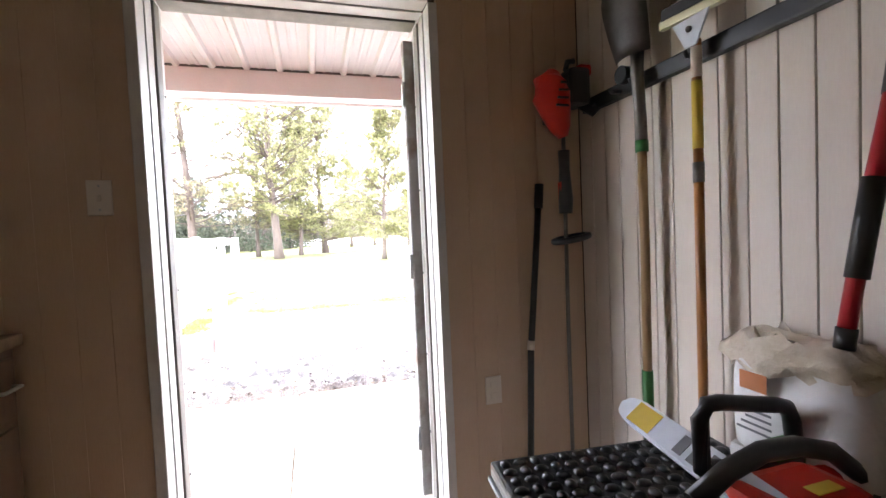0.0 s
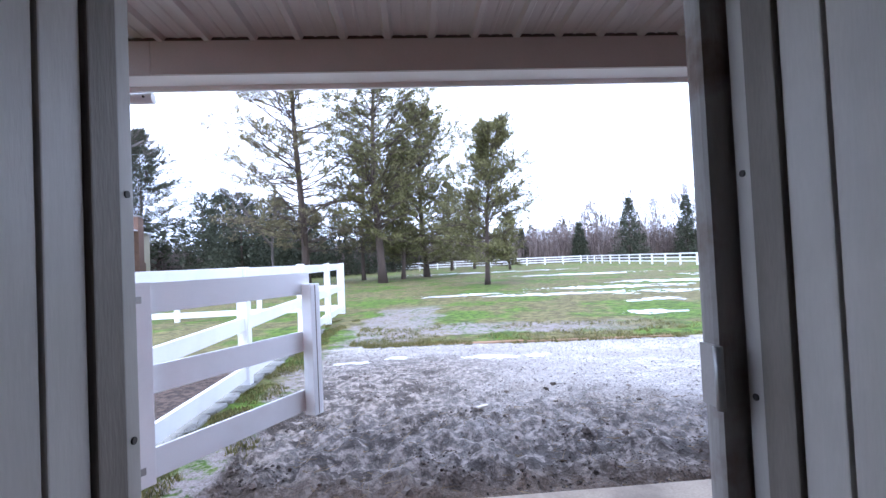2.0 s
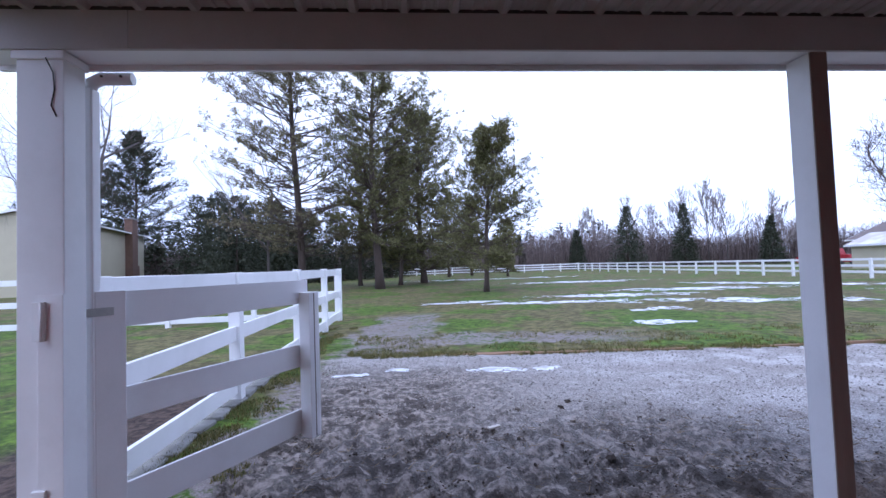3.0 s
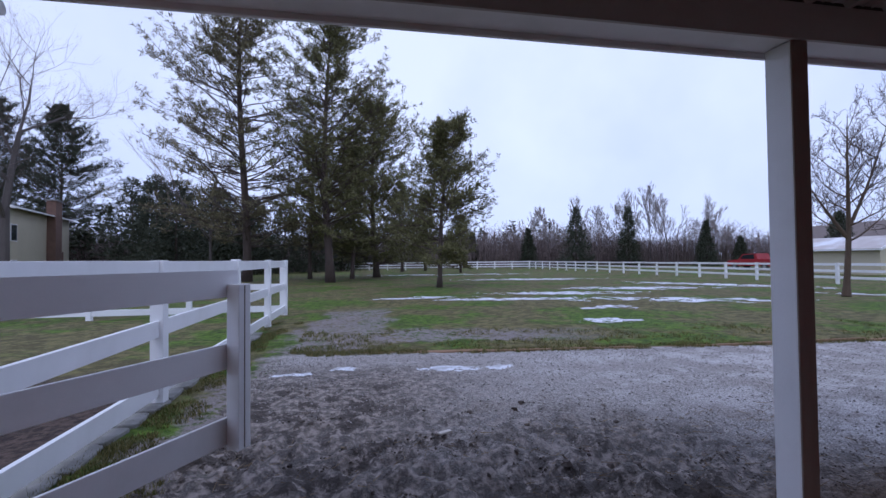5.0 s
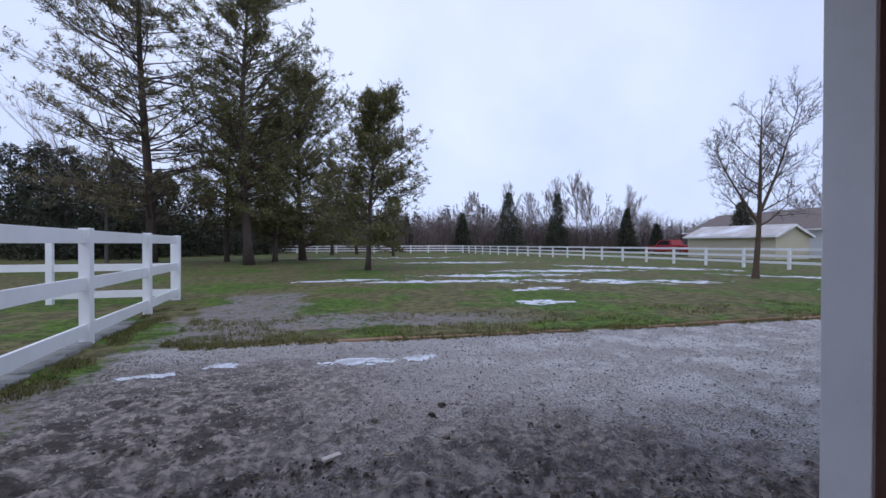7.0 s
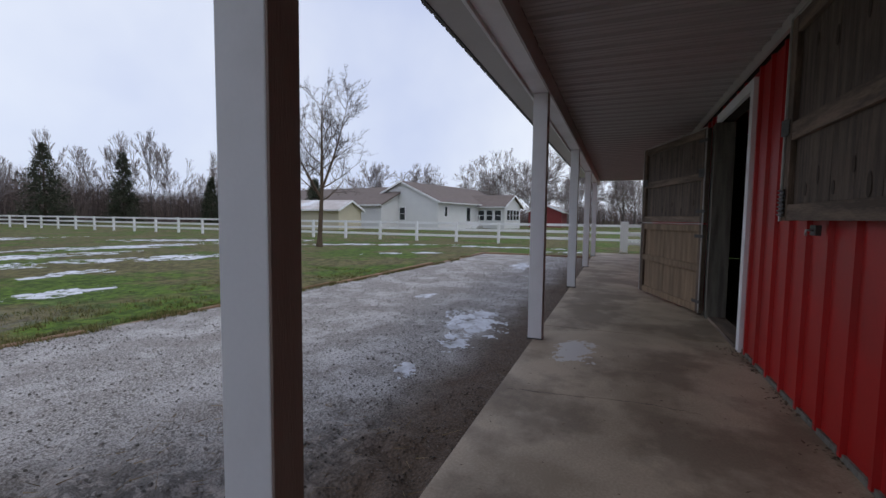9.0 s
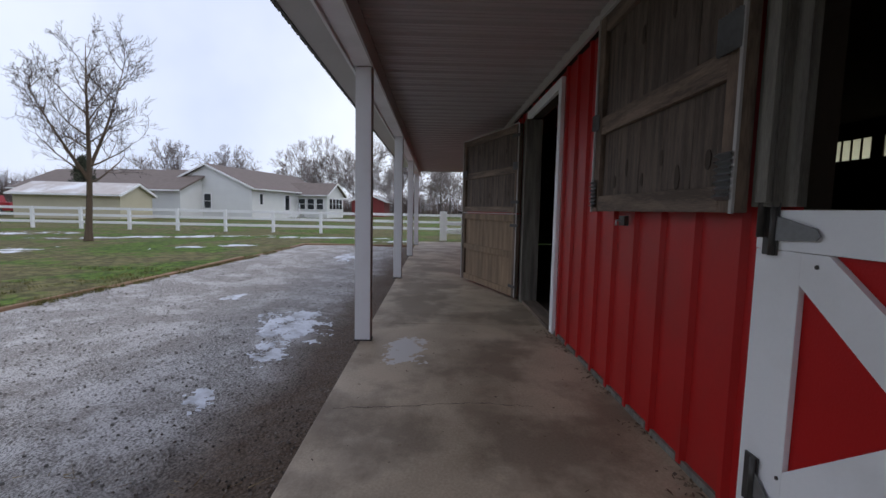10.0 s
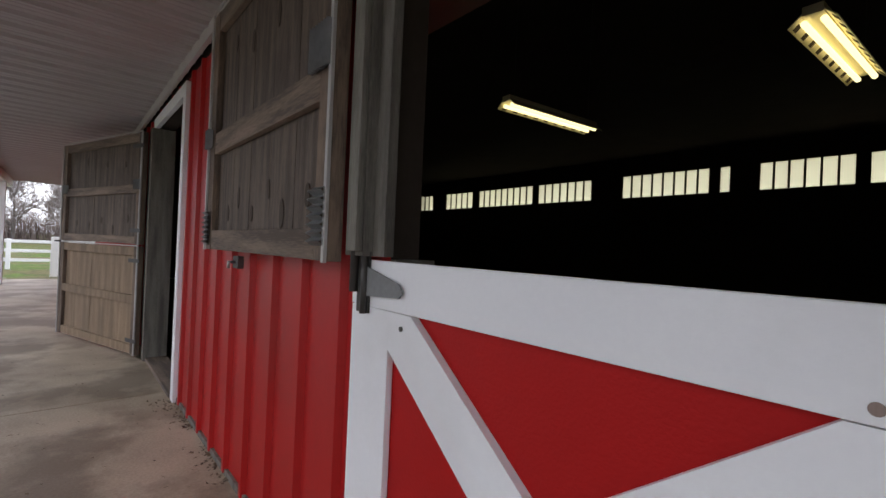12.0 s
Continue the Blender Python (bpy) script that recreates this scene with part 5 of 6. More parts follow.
# ---- trees ----
def pine(x, y, h, seed, crown=0.25, spread=0.24, dense=1.0, mat=NEEDLES, r0=None, top_round=0.6, lean=0.0, bare_low=0.0, label="tall open-crowned pine with upswept limbs", holes=0.0):
    """A pine: tapered trunk, whorls of limbs, tufts of needles at the limbs' outer parts."""
    rng = random.Random(seed)
    t = empty("pine_tree", pose(x, y, GZ), label, "tree", "pines in the field")
    r0 = r0 or h * 0.0145
    pts, rad = [], []
    ph = rng.uniform(0, 9)
    for i in range(13):
        f = i / 12
        pts.append((lean * f * h + 0.012 * h * math.sin(f * 5 + ph), 0.01 * h * math.sin(f * 4 + ph * 2), -0.1 + f * (h * 0.985)))
        rad.append(r0 * (1 - f) ** 0.8 + 0.012 + (0.35 * r0 if i == 0 else 0))
    part("trunk", tube(pts, rad, 9), BARK, t)

    def axis(z):
        f = min(max(z / (h * 0.985), 0), 1) * 12
        i = min(int(f), 11)
        a, b = Vector(pts[i]), Vector(pts[i + 1])
        return a.lerp(b, f - i)

    wood, leaf = Heap(), Heap()

    def tuft(p, d, size):
        """A brush of needles round the tip of a twig."""
        for b in range(11):
            dd = (d * 0.75 + rnd_dir(rng)).normalized() * size * rng.uniform(0.7, 1.25)
            leaf.leaf(p + rnd_dir(rng) * size * 0.35, dd, size * rng.uniform(0.07, 0.13), rnd_dir(rng))

    size = 0.18 + 0.004 * h
    z = crown * h
    while z < h * 0.98:
        f = (z / h - crown) / (1 - crown)
        prof = (1 - f) ** top_round * (0.62 + 0.38 * min(1, f / 0.2))
        reach = spread * h * max(0.06, prof)
        for k in range(rng.randint(4, 6)):
            a = rng.uniform(0, 6.283)
            ln = reach * rng.uniform(0.55, 1.12)
            if noise.noise(Vector((math.cos(a) * 1.3 + seed, math.sin(a) * 1.3, f * 5))) < -0.3 + holes:
                ln *= 0.5
            rise = 0.06 + 0.8 * f + rng.uniform(-0.22, 0.22)
            p = axis(z + rng.uniform(-0.2, 0.2))
            d = Vector((math.cos(a), math.sin(a), rise)).normalized()
            seg = 6
            for s in range(seg):
                d = (d + Vector((rng.uniform(-0.16, 0.16), rng.uniform(-0.16, 0.16), rng.uniform(-0.1, 0.13)))).normalized()
                q = p + d * ln / seg
                rr = r0 * 0.2 * (1 - s / seg) * (1 - f * 0.6) + 0.01
                wood.limb(p, q, rr, rr * 0.8, 4)
                out = (s + 1) / seg
                if out > 0.3 + bare_low * (1 - f):
                    for c in range(max(1, round(rng.uniform(1.4, 2.6) * dense))):
                        g = p.lerp(q, rng.random())
                        side = Vector((-d.y, d.x, 0)) * rng.choice((-1, 1))
                        td = (d * rng.uniform(0.3, 0.9) + side * rng.uniform(0.3, 1.0) + Vector((0, 0, rng.uniform(-0.05, 0.55)))).normalized()
                        tl = (0.35 + 0.19 * ln) * rng.uniform(0.5, 1.15)
                        e = g + td * tl
                        wood.limb(g, e, 0.011, 0.005, 3)
                        for u in (0.45, 0.72, 1.0):
                            if rng.random() < 0.8:
                                tuft(g.lerp(e, u) + rnd_dir(rng) * 0.1, (td + Vector((0, 0, 0.5))).normalized(), size)
                p = q
            tuft(p, d, size)
        z += rng.uniform(0.3, 0.62) * (0.6 + 0.02 * h)
    # dead stubs on the lower trunk
    for k in range(round(10 * crown * h / 3)):
        zz = rng.uniform(0.1 * h, crown * h * 1.1)
        a = rng.uniform(0, 6.283)
        b = axis(zz)
        wood.limb(b, b + Vector((math.cos(a), math.sin(a), rng.uniform(-0.2, 0.3))) * rng.uniform(0.3, 1.3), 0.02, 0.006, 3)
    tagged(wood.make("branchwork", BARK, t), kind="stuff")
    tagged(leaf.make("crown", mat, t), kind="stuff")
    return t


pine(-7.6, 33.8, 23.0, 1, 0.12, 0.46, 1.2, NEEDLES_GREY, 0.30, 0.66, 0.003, 0.08, "tall thin-needled pine with wide sparse limbs", 0.08)
pine(-1.45, 31.0, 18.6, 2, 0.18, 0.40, 1.1, NEEDLES, 0.28, 0.46, holes=0.06)
pine(1.9, 38.5, 14.6, 3, 0.08, 0.58, 1.9, NEEDLES, 0.26, 0.48, label="dense dark-green pine behind the others")
pine(4.75, 23.2, 8.6, 4, 0.18, 0.45, 1.2, NEEDLES, 0.13, 0.42, 0.09, label="young open pine standing alone on the grass", holes=0.02)
pine(0.1, 35.8, 10.5, 5, 0.2, 0.42, 1.0, NEEDLES, 0.16, 0.7, label="slim pine in the group")
pine(5.6, 55.0, 11.0, 6, 0.14, 0.36, 0.8, NEEDLES, 0.18, 0.7, label="slim pine at the back of the group")
pine(9.0, 58.0, 10.0, 7, 0.16, 0.38, 0.8, NEEDLES, 0.18, 0.7, label="slim pine at the back of the group")
pine(11.5, 48.0, 6.5, 8, 0.12, 0.4, 0.8, NEEDLES, 0.12, 0.7, label="small pine at the back of the group")
pine(-3.2, 37.0, 12.0, 9, 0.2, 0.42, 0.5, NEEDLES_GREY, 0.16, 0.7, label="thin pine in the group", holes=0.1)
pine(-36.5, 63.0, 21.0, 10, 0.06, 0.46, 1.7, NEEDLES_DARK, 0.22, 0.6, label="tall dark pine behind the yellow house")
pine(-44.5, 64.0, 22.0, 11, 0.08, 0.44, 1.7, NEEDLES_DARK, 0.22, 0.6, label="tall dark pine behind the yellow house")


def spruce(x, y, h, seed, width=0.22, mat=NEEDLES_DARK, label="dark conical conifer at the field's edge", taper=0.85):
    rng = random.Random(seed)
    t = empty("conifer_tree", pose(x, y, GZ), label, "tree", "dark conifers round the field")
    part("trunk", tube([(0, 0, -0.1), (0, 0, h * 0.6), (0, 0, h * 0.98)], [h * 0.016, h * 0.008, 0.02], 7), BARK, t)
    leaf = Heap()
    z = h * rng.uniform(0.03, 0.09)
    while z < h * 0.99:
        f = z / h
        reach = width * h * ((1 - f) ** taper + 0.02)
        n = max(4, round(9 * (1 - f)) + 4)
        for k in range(n):
            a = rng.uniform(0, 6.283)
            ln = reach * rng.uniform(0.65, 1.12)
            for s in range(4):
                u = 0.25 + 0.75 * (s + 0.5) / 4
                p = Vector((math.cos(a) * ln * u, math.sin(a) * ln * u, z - 0.16 * ln * u + rng.uniform(-0.1, 0.1)))
                for b in range(6):
                    d = (Vector((math.cos(a), math.sin(a), 0.05)) * 0.7 + rnd_dir(rng) * 0.75).normalized() * rng.uniform(0.25, 0.55) * (0.6 + h * 0.035)
                    leaf.leaf(p + rnd_dir(rng) * 0.2, d, rng.uniform(0.035, 0.085), rnd_dir(rng))
        z += rng.uniform(0.16, 0.3) * (0.5 + h * 0.06)
    leaf.make("crown", mat, t)
    return t


def branch(wood, twig, rng, p, d, ln, r, depth, spread, droop=0.05, thin=0.0):
    """Bare limbs, forking until they are twigs."""
    seg = 3 if depth > 1 else 2
    for s in range(seg):
        d = (d + rnd_dir(rng) * 0.16 + Vector((0, 0, droop))).normalized()
        q = p + d * ln / seg
        r1 = r * (0.86 if depth else 0.6)
        (wood if r > 0.018 else twig).limb(p, q, max(r, thin), max(r1, thin * 0.6), 5 if r > 0.05 and not thin else 3)
        p, r = q, r1
        if depth and s < seg - 1 or depth == 1:
            side = (d + rnd_dir(rng) * spread).normalized()
            branch(wood, twig, rng, p, side, ln * rng.uniform(0.5, 0.75), r * 0.55, depth - 1, spread, droop, thin)
    if depth:
        for k in range(2 if depth > 2 else 3):
            side = (d + rnd_dir(rng) * spread * 0.8).normalized()
            branch(wood, twig, rng, p, side, ln * rng.uniform(0.6, 0.82), r * 0.68, depth - 1, spread, droop, thin)


def bare_tree(x, y, h, seed, depth=4, trunk=0.3, spread=0.75, r=None, label="bare deciduous tree with fine twigs", name="bare_tree", lean=(0, 0), thin=0.0, twig_mat=None):
    rng = random.Random(seed)
    t = empty(name, pose(x, y, GZ), label, "tree", "bare trees")
    wood, twig = Heap(), Heap()
    r = r or h * 0.014
    top = Vector((lean[0], lean[1], h * trunk))
    wood.limb(Vector((0, 0, -0.1)), Vector((0, 0, 0.15)), r * 1.35, r * 1.05, 8)
    wood.limb(Vector((0, 0, 0.15)), top, r * 1.05, r * 0.85, 8)
    branch(wood, twig, rng, top, Vector((0.05, 0, 1)), h * 0.30, r * 0.8, depth, spread, 0.12, thin)
    for k in range(4):
        a = rng.uniform(0, 6.283)
        branch(wood, twig, rng, top * rng.uniform(0.75, 1.0), Vector((math.cos(a), math.sin(a), 0.75)).normalized(), h * rng.uniform(0.2, 0.3), r * 0.42, depth - 1, spread, 0.1, thin)
    tagged(wood.make("branchwork", BARK_GREY, t), kind="stuff")
    tagged(twig.make("twig_crown", twig_mat or TWIGS, t), kind="stuff")
    return t


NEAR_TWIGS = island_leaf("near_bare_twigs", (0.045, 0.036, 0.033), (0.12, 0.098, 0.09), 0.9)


def leader_tree(x, y, h, seed):
    """A young bare tree: one trunk to the top, limbs that sweep up from it, fine twigs."""
    rng = random.Random(seed)
    t = empty("bare_tree", pose(x, y, GZ), "bare young tree standing alone near the fence", "tree", "bare trees")
    wood, twig = Heap(), Heap()
    pts = [Vector((0.025 * z + 0.10 * math.sin(z * 0.9), 0.08 * math.sin(z * 0.7 + 1), z)) for z in [h * k / 16 for k in range(17)]]
    rad = [0.105 * (1 - k / 16) ** 0.9 + 0.006 + (0.04 if k == 0 else 0) for k in range(17)]
    for k in range(16):
        wood.limb(pts[k], pts[k + 1], rad[k], rad[k + 1], 8)
    forks = []
    for k0, dx, dy, reach in ((6, 0.50, -0.10, 10), (5, -0.55, 0.3, 8)):
        q = pts[k0].copy()
        run = [q.copy()]
        for m in range(reach):
            q = q + Vector((dx * (1 - 0.06 * m), dy, 1.0)).normalized() * h / 17
            run.append(q.copy())
        for m in range(reach):
            wood.limb(run[m], run[m + 1], rad[k0] * 0.8 * (1 - m / reach) + 0.006, rad[k0] * 0.8 * (1 - (m + 1) / reach) + 0.006, 7)
        forks.append(run)

    def shoot(p, d, ln, r, level):
        seg = 5 if level == 0 else 3
        for s in range(seg):
            d = (d + rnd_dir(rng) * 0.17 + Vector((0, 0, 0.10))).normalized()
            q = p + d * ln / seg
            r1 = r * 0.78
            (wood if r > 0.012 else twig).limb(p, q, max(r, 0.0045), max(r1, 0.003), 4)
            p, r = q, r1
            if level < 3 and (s > 0 or level):
                for m in range(2 if level < 2 else 1):
                    side = (d * 0.9 + rnd_dir(rng) * 0.85).normalized()
                    shoot(p, side, ln * rng.uniform(0.28, 0.5), r * 0.6, level + 1)

    for run in forks:
        for m in range(2, len(run)):
            for c in range(2):
                a = rng.uniform(0, 6.283)
                shoot(run[m], Vector((math.cos(a), math.sin(a), 0.9)).normalized(), h * rng.uniform(0.12, 0.2), 0.018, 0)
    k = 0
    z = h * 0.30
    while z < h * 0.95:
        f = (z / h - 0.30) / 0.70
        a = k * 2.4 + rng.uniform(-0.4, 0.4)
        ln = h * (0.25 * (1 - f) ** 0.55 + 0.05) * rng.uniform(0.75, 1.15)
        i = min(15, int(z / h * 16))
        base = pts[i].lerp(pts[i + 1], z / h * 16 - i)
        shoot(base, Vector((math.cos(a), math.sin(a), 0.25 + 1.1 * f)).normalized(), ln, rad[i] * 0.42 + 0.006, 0)
        z += rng.uniform(0.2, 0.36)
        k += 1
    tagged(wood.make("branchwork", BARK_BROWN, t), kind="stuff")
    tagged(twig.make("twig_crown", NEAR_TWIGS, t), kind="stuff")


leader_tree(17.95, 13.0, 6.6, 21)
spruce(45.6, 34.6, 5.6, 58, 0.38, label="dark bushy conifer behind the cream shed")
# left of the yard: tall dark conifers, bare tops
for x_, y_, h_, s_, w_ in ((-20.0, 50, 10.5, 32, 0.33), (-17, 47, 9.5, 33, 0.36), (-14.2, 51, 9.5, 34, 0.36), (-24.5, 55, 11, 35, 0.34), (-11.0, 52, 8.6, 36, 0.36), (-25.5, 62, 12, 37, 0.3), (-8.2, 55, 8.2, 30, 0.36),
                           (-12.5, 58, 9.5, 39, 0.38), (-16, 56, 10.5, 40, 0.36), (-5.0, 58, 7.6, 52, 0.4), (-19, 58, 10, 53, 0.38), (-2.0, 62, 7.2, 54, 0.42), (-22, 62, 11, 55, 0.36), (-12.0, 45.0, 4.6, 56, 0.3)):
    spruce(x_, y_, h_, s_, w_ * 1.15, taper=0.55)
for x_, y_, h_, s_, w_ in ((34.2, 65.1, 9.6, 41, 0.36), (28.6, 71.3, 6.6, 42, 0.32), (45.3, 68.1, 10.2, 43, 0.27), (54.4, 61.3, 7.2, 44, 0.3), (59.7, 60.3, 4.6, 45, 0.36), (64, 54, 5.0, 46, 0.3), (66, 53, 5.4, 47, 0.28), (68.5, 51, 5.2, 48, 0.28), (71.0, 49, 5.6, 49, 0.28), (1.0, 74, 7.5, 50, 0.34), (-6, 72, 9, 51, 0.34), (20, 76, 6.0, 57, 0.36)):
    spruce(x_, y_, h_, s_, w_)
bare_tree(-22.5, 34.0, 17.5, 52, 5, 0.3, 0.95, 0.3, "tall bare tree over the yellow house")
bare_tree(-10.6, 36.5, 13, 53, 4, 0.3, 0.6, 0.12, "bare tree beside the tall pine")
for x_, y_, h_, s_ in ((31, 76, 10.5, 61), (47, 71, 12.5, 62), (50, 69, 13.5, 63), (52.5, 68, 12.0, 64), (38, 72, 10.5, 65), (57, 64, 10.5, 66), (33, 73, 10, 67), (60, 66, 9.5, 68), (43, 74, 10.5, 69)):
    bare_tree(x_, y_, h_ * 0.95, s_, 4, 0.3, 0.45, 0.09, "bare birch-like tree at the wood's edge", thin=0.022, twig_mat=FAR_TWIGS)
for x_, y_, h_, s_ in ((72, 40, 11, 71), (80, 34, 12, 72), (88, 25, 12.5, 73), (76, 18, 12.5, 74), (82, 12.5, 14, 75), (90, 7, 13.5, 76), (78, 3, 12, 77), (86, -4, 12, 79), (72, -2, 10.5, 80), (95, 16, 13, 81)):
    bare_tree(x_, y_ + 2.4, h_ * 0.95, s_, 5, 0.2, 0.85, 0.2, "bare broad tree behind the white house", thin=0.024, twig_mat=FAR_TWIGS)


# ---- far woods: brush and saplings all round the field ----
def far_woods():
    rng = random.Random(99)
    h = Heap()

    def scatter(x0, y0, x1, y1, n, depth, lo, hi):
        d = Vector((x1 - x0, y1 - y0, 0))
        nrm = Vector((-d.y, d.x, 0)).normalized()
        for k in range(n):
            p = Vector((x0, y0, GZ)) + d * rng.random() + nrm * rng.uniform(-depth, depth)
            ht = rng.uniform(lo, hi) * (0.75 + 0.5 * noise.noise(p * 0.07))
            top = Vector((rng.uniform(-0.5, 0.5), rng.uniform(-0.5, 0.5), ht))
            h.blade(p, top, rng.uniform(0.03, 0.075), Vector((rng.uniform(-1, 1), rng.uniform(-1, 1), 0)))
            for j in range(5):
                s = p + top * rng.uniform(0.25, 0.9)
                h.blade(s, Vector((rng.uniform(-1, 1), rng.uniform(-1, 1), rng.uniform(0.3, 1.2))) * ht * 0.22, rng.uniform(0.02, 0.05), rnd_dir(rng))
    scatter(-90, 84, 60, 78, 17000, 8, 4.0, 9.0)
    scatter(56, 80, 110, 40, 6000, 6, 4.0, 8.0)
    scatter(105, 45, 100, -50, 6000, 6, 3.0, 6.5)
    scatter(-70, 60, -40, 20, 1500, 5, 4, 8)
    scatter(-34, 62, -2, 66, 6000, 4, 2.5, 6)
    scatter(60, -14, 70, -40, 800, 5, 5, 9)
    ob = h.make("far_woods", TWIGS)
    tagged(ob, "grey-brown leafless brush and saplings at the wood's edge", "woods", kind="stuff")
    far = Heap()
    for k in range(130):
        side = rng.random()
        x, y = (rng.uniform(-95, 60), rng.uniform(84, 98)) if side < 0.6 else (rng.uniform(-65, -30), rng.uniform(52, 76))
        ht, wd = rng.uniform(4, 10), rng.uniform(1.2, 2.4)
        for j in range(130):
            f = rng.random() ** 0.7
            a = rng.uniform(0, 6.283)
            p = Vector((x + math.cos(a) * wd * (1 - f) * rng.uniform(0.4, 1), y + math.sin(a) * wd * (1 - f), GZ + 0.3 + ht * f))
            far.leaf(p, (Vector((math.cos(a), math.sin(a), 0.1)) + rnd_dir(rng) * 0.6) * 0.7, 0.2, rnd_dir(rng))
    tagged(far.make("far_conifers", NEEDLES_DARK), "dark far conifers in the woods", "woods", kind="stuff")


far_woods()

# ---- houses, shed, car ----
SIDING_WHITE = material("white_house_siding", (0.76, 0.76, 0.74), (0.68, 0.68, 0.67), 0.6, 1, 20, 0.1)
SIDING_CREAM = material("cream_siding", (0.58, 0.53, 0.38), (0.5, 0.45, 0.32), 0.6, 1, 20, 0.1)
SHINGLE = material("brown_shingles", (0.20, 0.16, 0.14), (0.13, 0.105, 0.095), 0.9, 2, 14, 0.4)
WINDOW_DARK = material("dark_window_glass", (0.03, 0.035, 0.04), (0.02, 0.022, 0.025), 0.12, 2, 10, 0.0)
BRICK_RED = material("red_brick", (0.21, 0.125, 0.09), (0.14, 0.085, 0.065), 0.85, 3, 25, 0.4)
BARN_RED = material("faded_barn_red", (0.22, 0.03, 0.028), (0.16, 0.022, 0.02), 0.7, 2, 20, 0.1)
PALE_ROOF = material("pale_roof", (0.55, 0.52, 0.50), (0.42, 0.36, 0.33), 0.7, 1.5, 20, 0.2, stain=(0.75, 0.77, 0.8), stain_amount=0.9, stain_scale=0.4)


def lap_wall(parent, x0, x1, y, z0, z1, mat, name="wall", step=0.2, m=None):
    """Lapped siding boards on a wall that faces -y in its own space."""
    heap = Heap()
    z = z0
    while z < z1 - 1e-4:
        t = min(z + step, z1)
        k = len(heap.v)
        for a in (x0, x1):
            heap.v += [Vector((a, y - 0.02, z)), Vector((a, y - 0.002, t)), Vector((a, y, z))]
        heap.f += [(k, k + 3, k + 4, k + 1), (k, k + 3, k + 5, k + 2)]
        z = t
    ob = heap.make(name, mat, parent)
    if m:
        ob.matrix_basis = m
    return ob


def house_window(parent, x, y, z, w, h, panes=2, face=-1):
    win = part("window", box(x - w / 2 - 0.08, x + w / 2 + 0.08, y + face * 0.05, y, z - 0.08, z + h + 0.08), WHITE_VINYL, parent)
    for k in range(panes):
        a = z + h * k / panes
        part("pane", box(x - w / 2, x + w / 2, y + face * 0.062, y + face * 0.052, a + 0.02, a + h / panes - 0.02), WINDOW_DARK, win, "dark window pane")
    return win


def gable_house(name, label, m, w, d, eave_z, ridge_z, wall_mat, roof_mat, wins_gable=(), wins_side=(), over=0.5, base=0.0):
    """A house with its gable on the -y side of its own space: w wide, d deep; side windows on the +x wall."""
    h = empty(name, m, label, "house")
    part("gable_wall", prism([(-w / 2, 0), (w / 2, 0), (w / 2, eave_z), (0, ridge_z), (-w / 2, eave_z)], 0, d), wall_mat, h)
    lap_wall(h, -w / 2 + 0.01, w / 2 - 0.01, -0.001, 0.5, eave_z, wall_mat, "siding", 0.25)
    z = eave_z
    heap = Heap()
    while z < ridge_z - 0.1:
        hw = (w / 2) * (ridge_z - z) / (ridge_z - eave_z)
        t = min(z + 0.25, ridge_z)
        ht = (w / 2) * (ridge_z - t) / (ridge_z - eave_z)
        k = len(heap.v)
        heap.v += [Vector((-hw, -0.022, z)), Vector((hw, -0.022, z)), Vector((ht, -0.003, t)), Vector((-ht, -0.003, t))]
        heap.f.append((k, k + 1, k + 2, k + 3))
        z = t
    heap.make("siding", wall_mat, h)
    s = (ridge_z - eave_z) / (w / 2)
    for sx in (-1, 1):
        e = sx * (w / 2 + over)
        zz = eave_z - s * over
        part("roof", prism([(0, ridge_z + 0.02), (e, zz + 0.02), (e, zz + 0.2), (0, ridge_z + 0.22)], -over * 0.7, d + over * 0.7), roof_mat, h)
        part("barge_board", prism([(0, ridge_z + 0.0), (e, zz), (e, zz + 0.2), (0, ridge_z + 0.2)], -over * 0.7 - 0.05, -over * 0.7 - 0.002), WHITE_VINYL, h)
        part("gutter", box(min(e, e + sx * 0.12), max(e, e + sx * 0.12), -over * 0.7, d + over * 0.7, zz + 0.04, zz + 0.16), WHITE_VINYL, h)
    for x, z, ww, hh, p in wins_gable:
        house_window(h, x, -0.022, z, ww, hh, p)
    for y, z, ww, hh in wins_side:
        win = part("window", box(w / 2, w / 2 + 0.05, y - ww / 2 - 0.08, y + ww / 2 + 0.08, z - 0.08, z + hh + 0.08), WHITE_VINYL, h)
        part("pane", box(w / 2 + 0.052, w / 2 + 0.06, y - ww / 2, y + ww / 2, z, z + hh), WINDOW_DARK, win, "dark window pane")
    return h


FACE_WEST = -90
TURN = FACE_WEST - 11.15
gable_house("white_house", "low white-sided house with brown shingle roof", pose(49.9, 25.25, GZ, 0, 0, TURN), 10.4, 18, 3.15, 5.45, SIDING_WHITE, SHINGLE,
            ((0.1, 1.0, 0.75, 1.5, 2),), ((1.6, 1.5, 0.5, 1.1), (6.9, 0.9, 0.9, 1.7)))
wing = gable_house("house_wing", "white house wing with a row of windows and a porch step", pose(59.94, 14.06, GZ, 0, 0, -11.15), 5.0, 6.0, 2.9, 4.2, SIDING_WHITE, SHINGLE,
                   ((-1.5, 1.1, 0.8, 1.3, 2), (-0.5, 1.1, 0.8, 1.3, 2), (0.5, 1.1, 0.8, 1.3, 2), (1.5, 1.1, 0.8, 1.3, 2)), ())
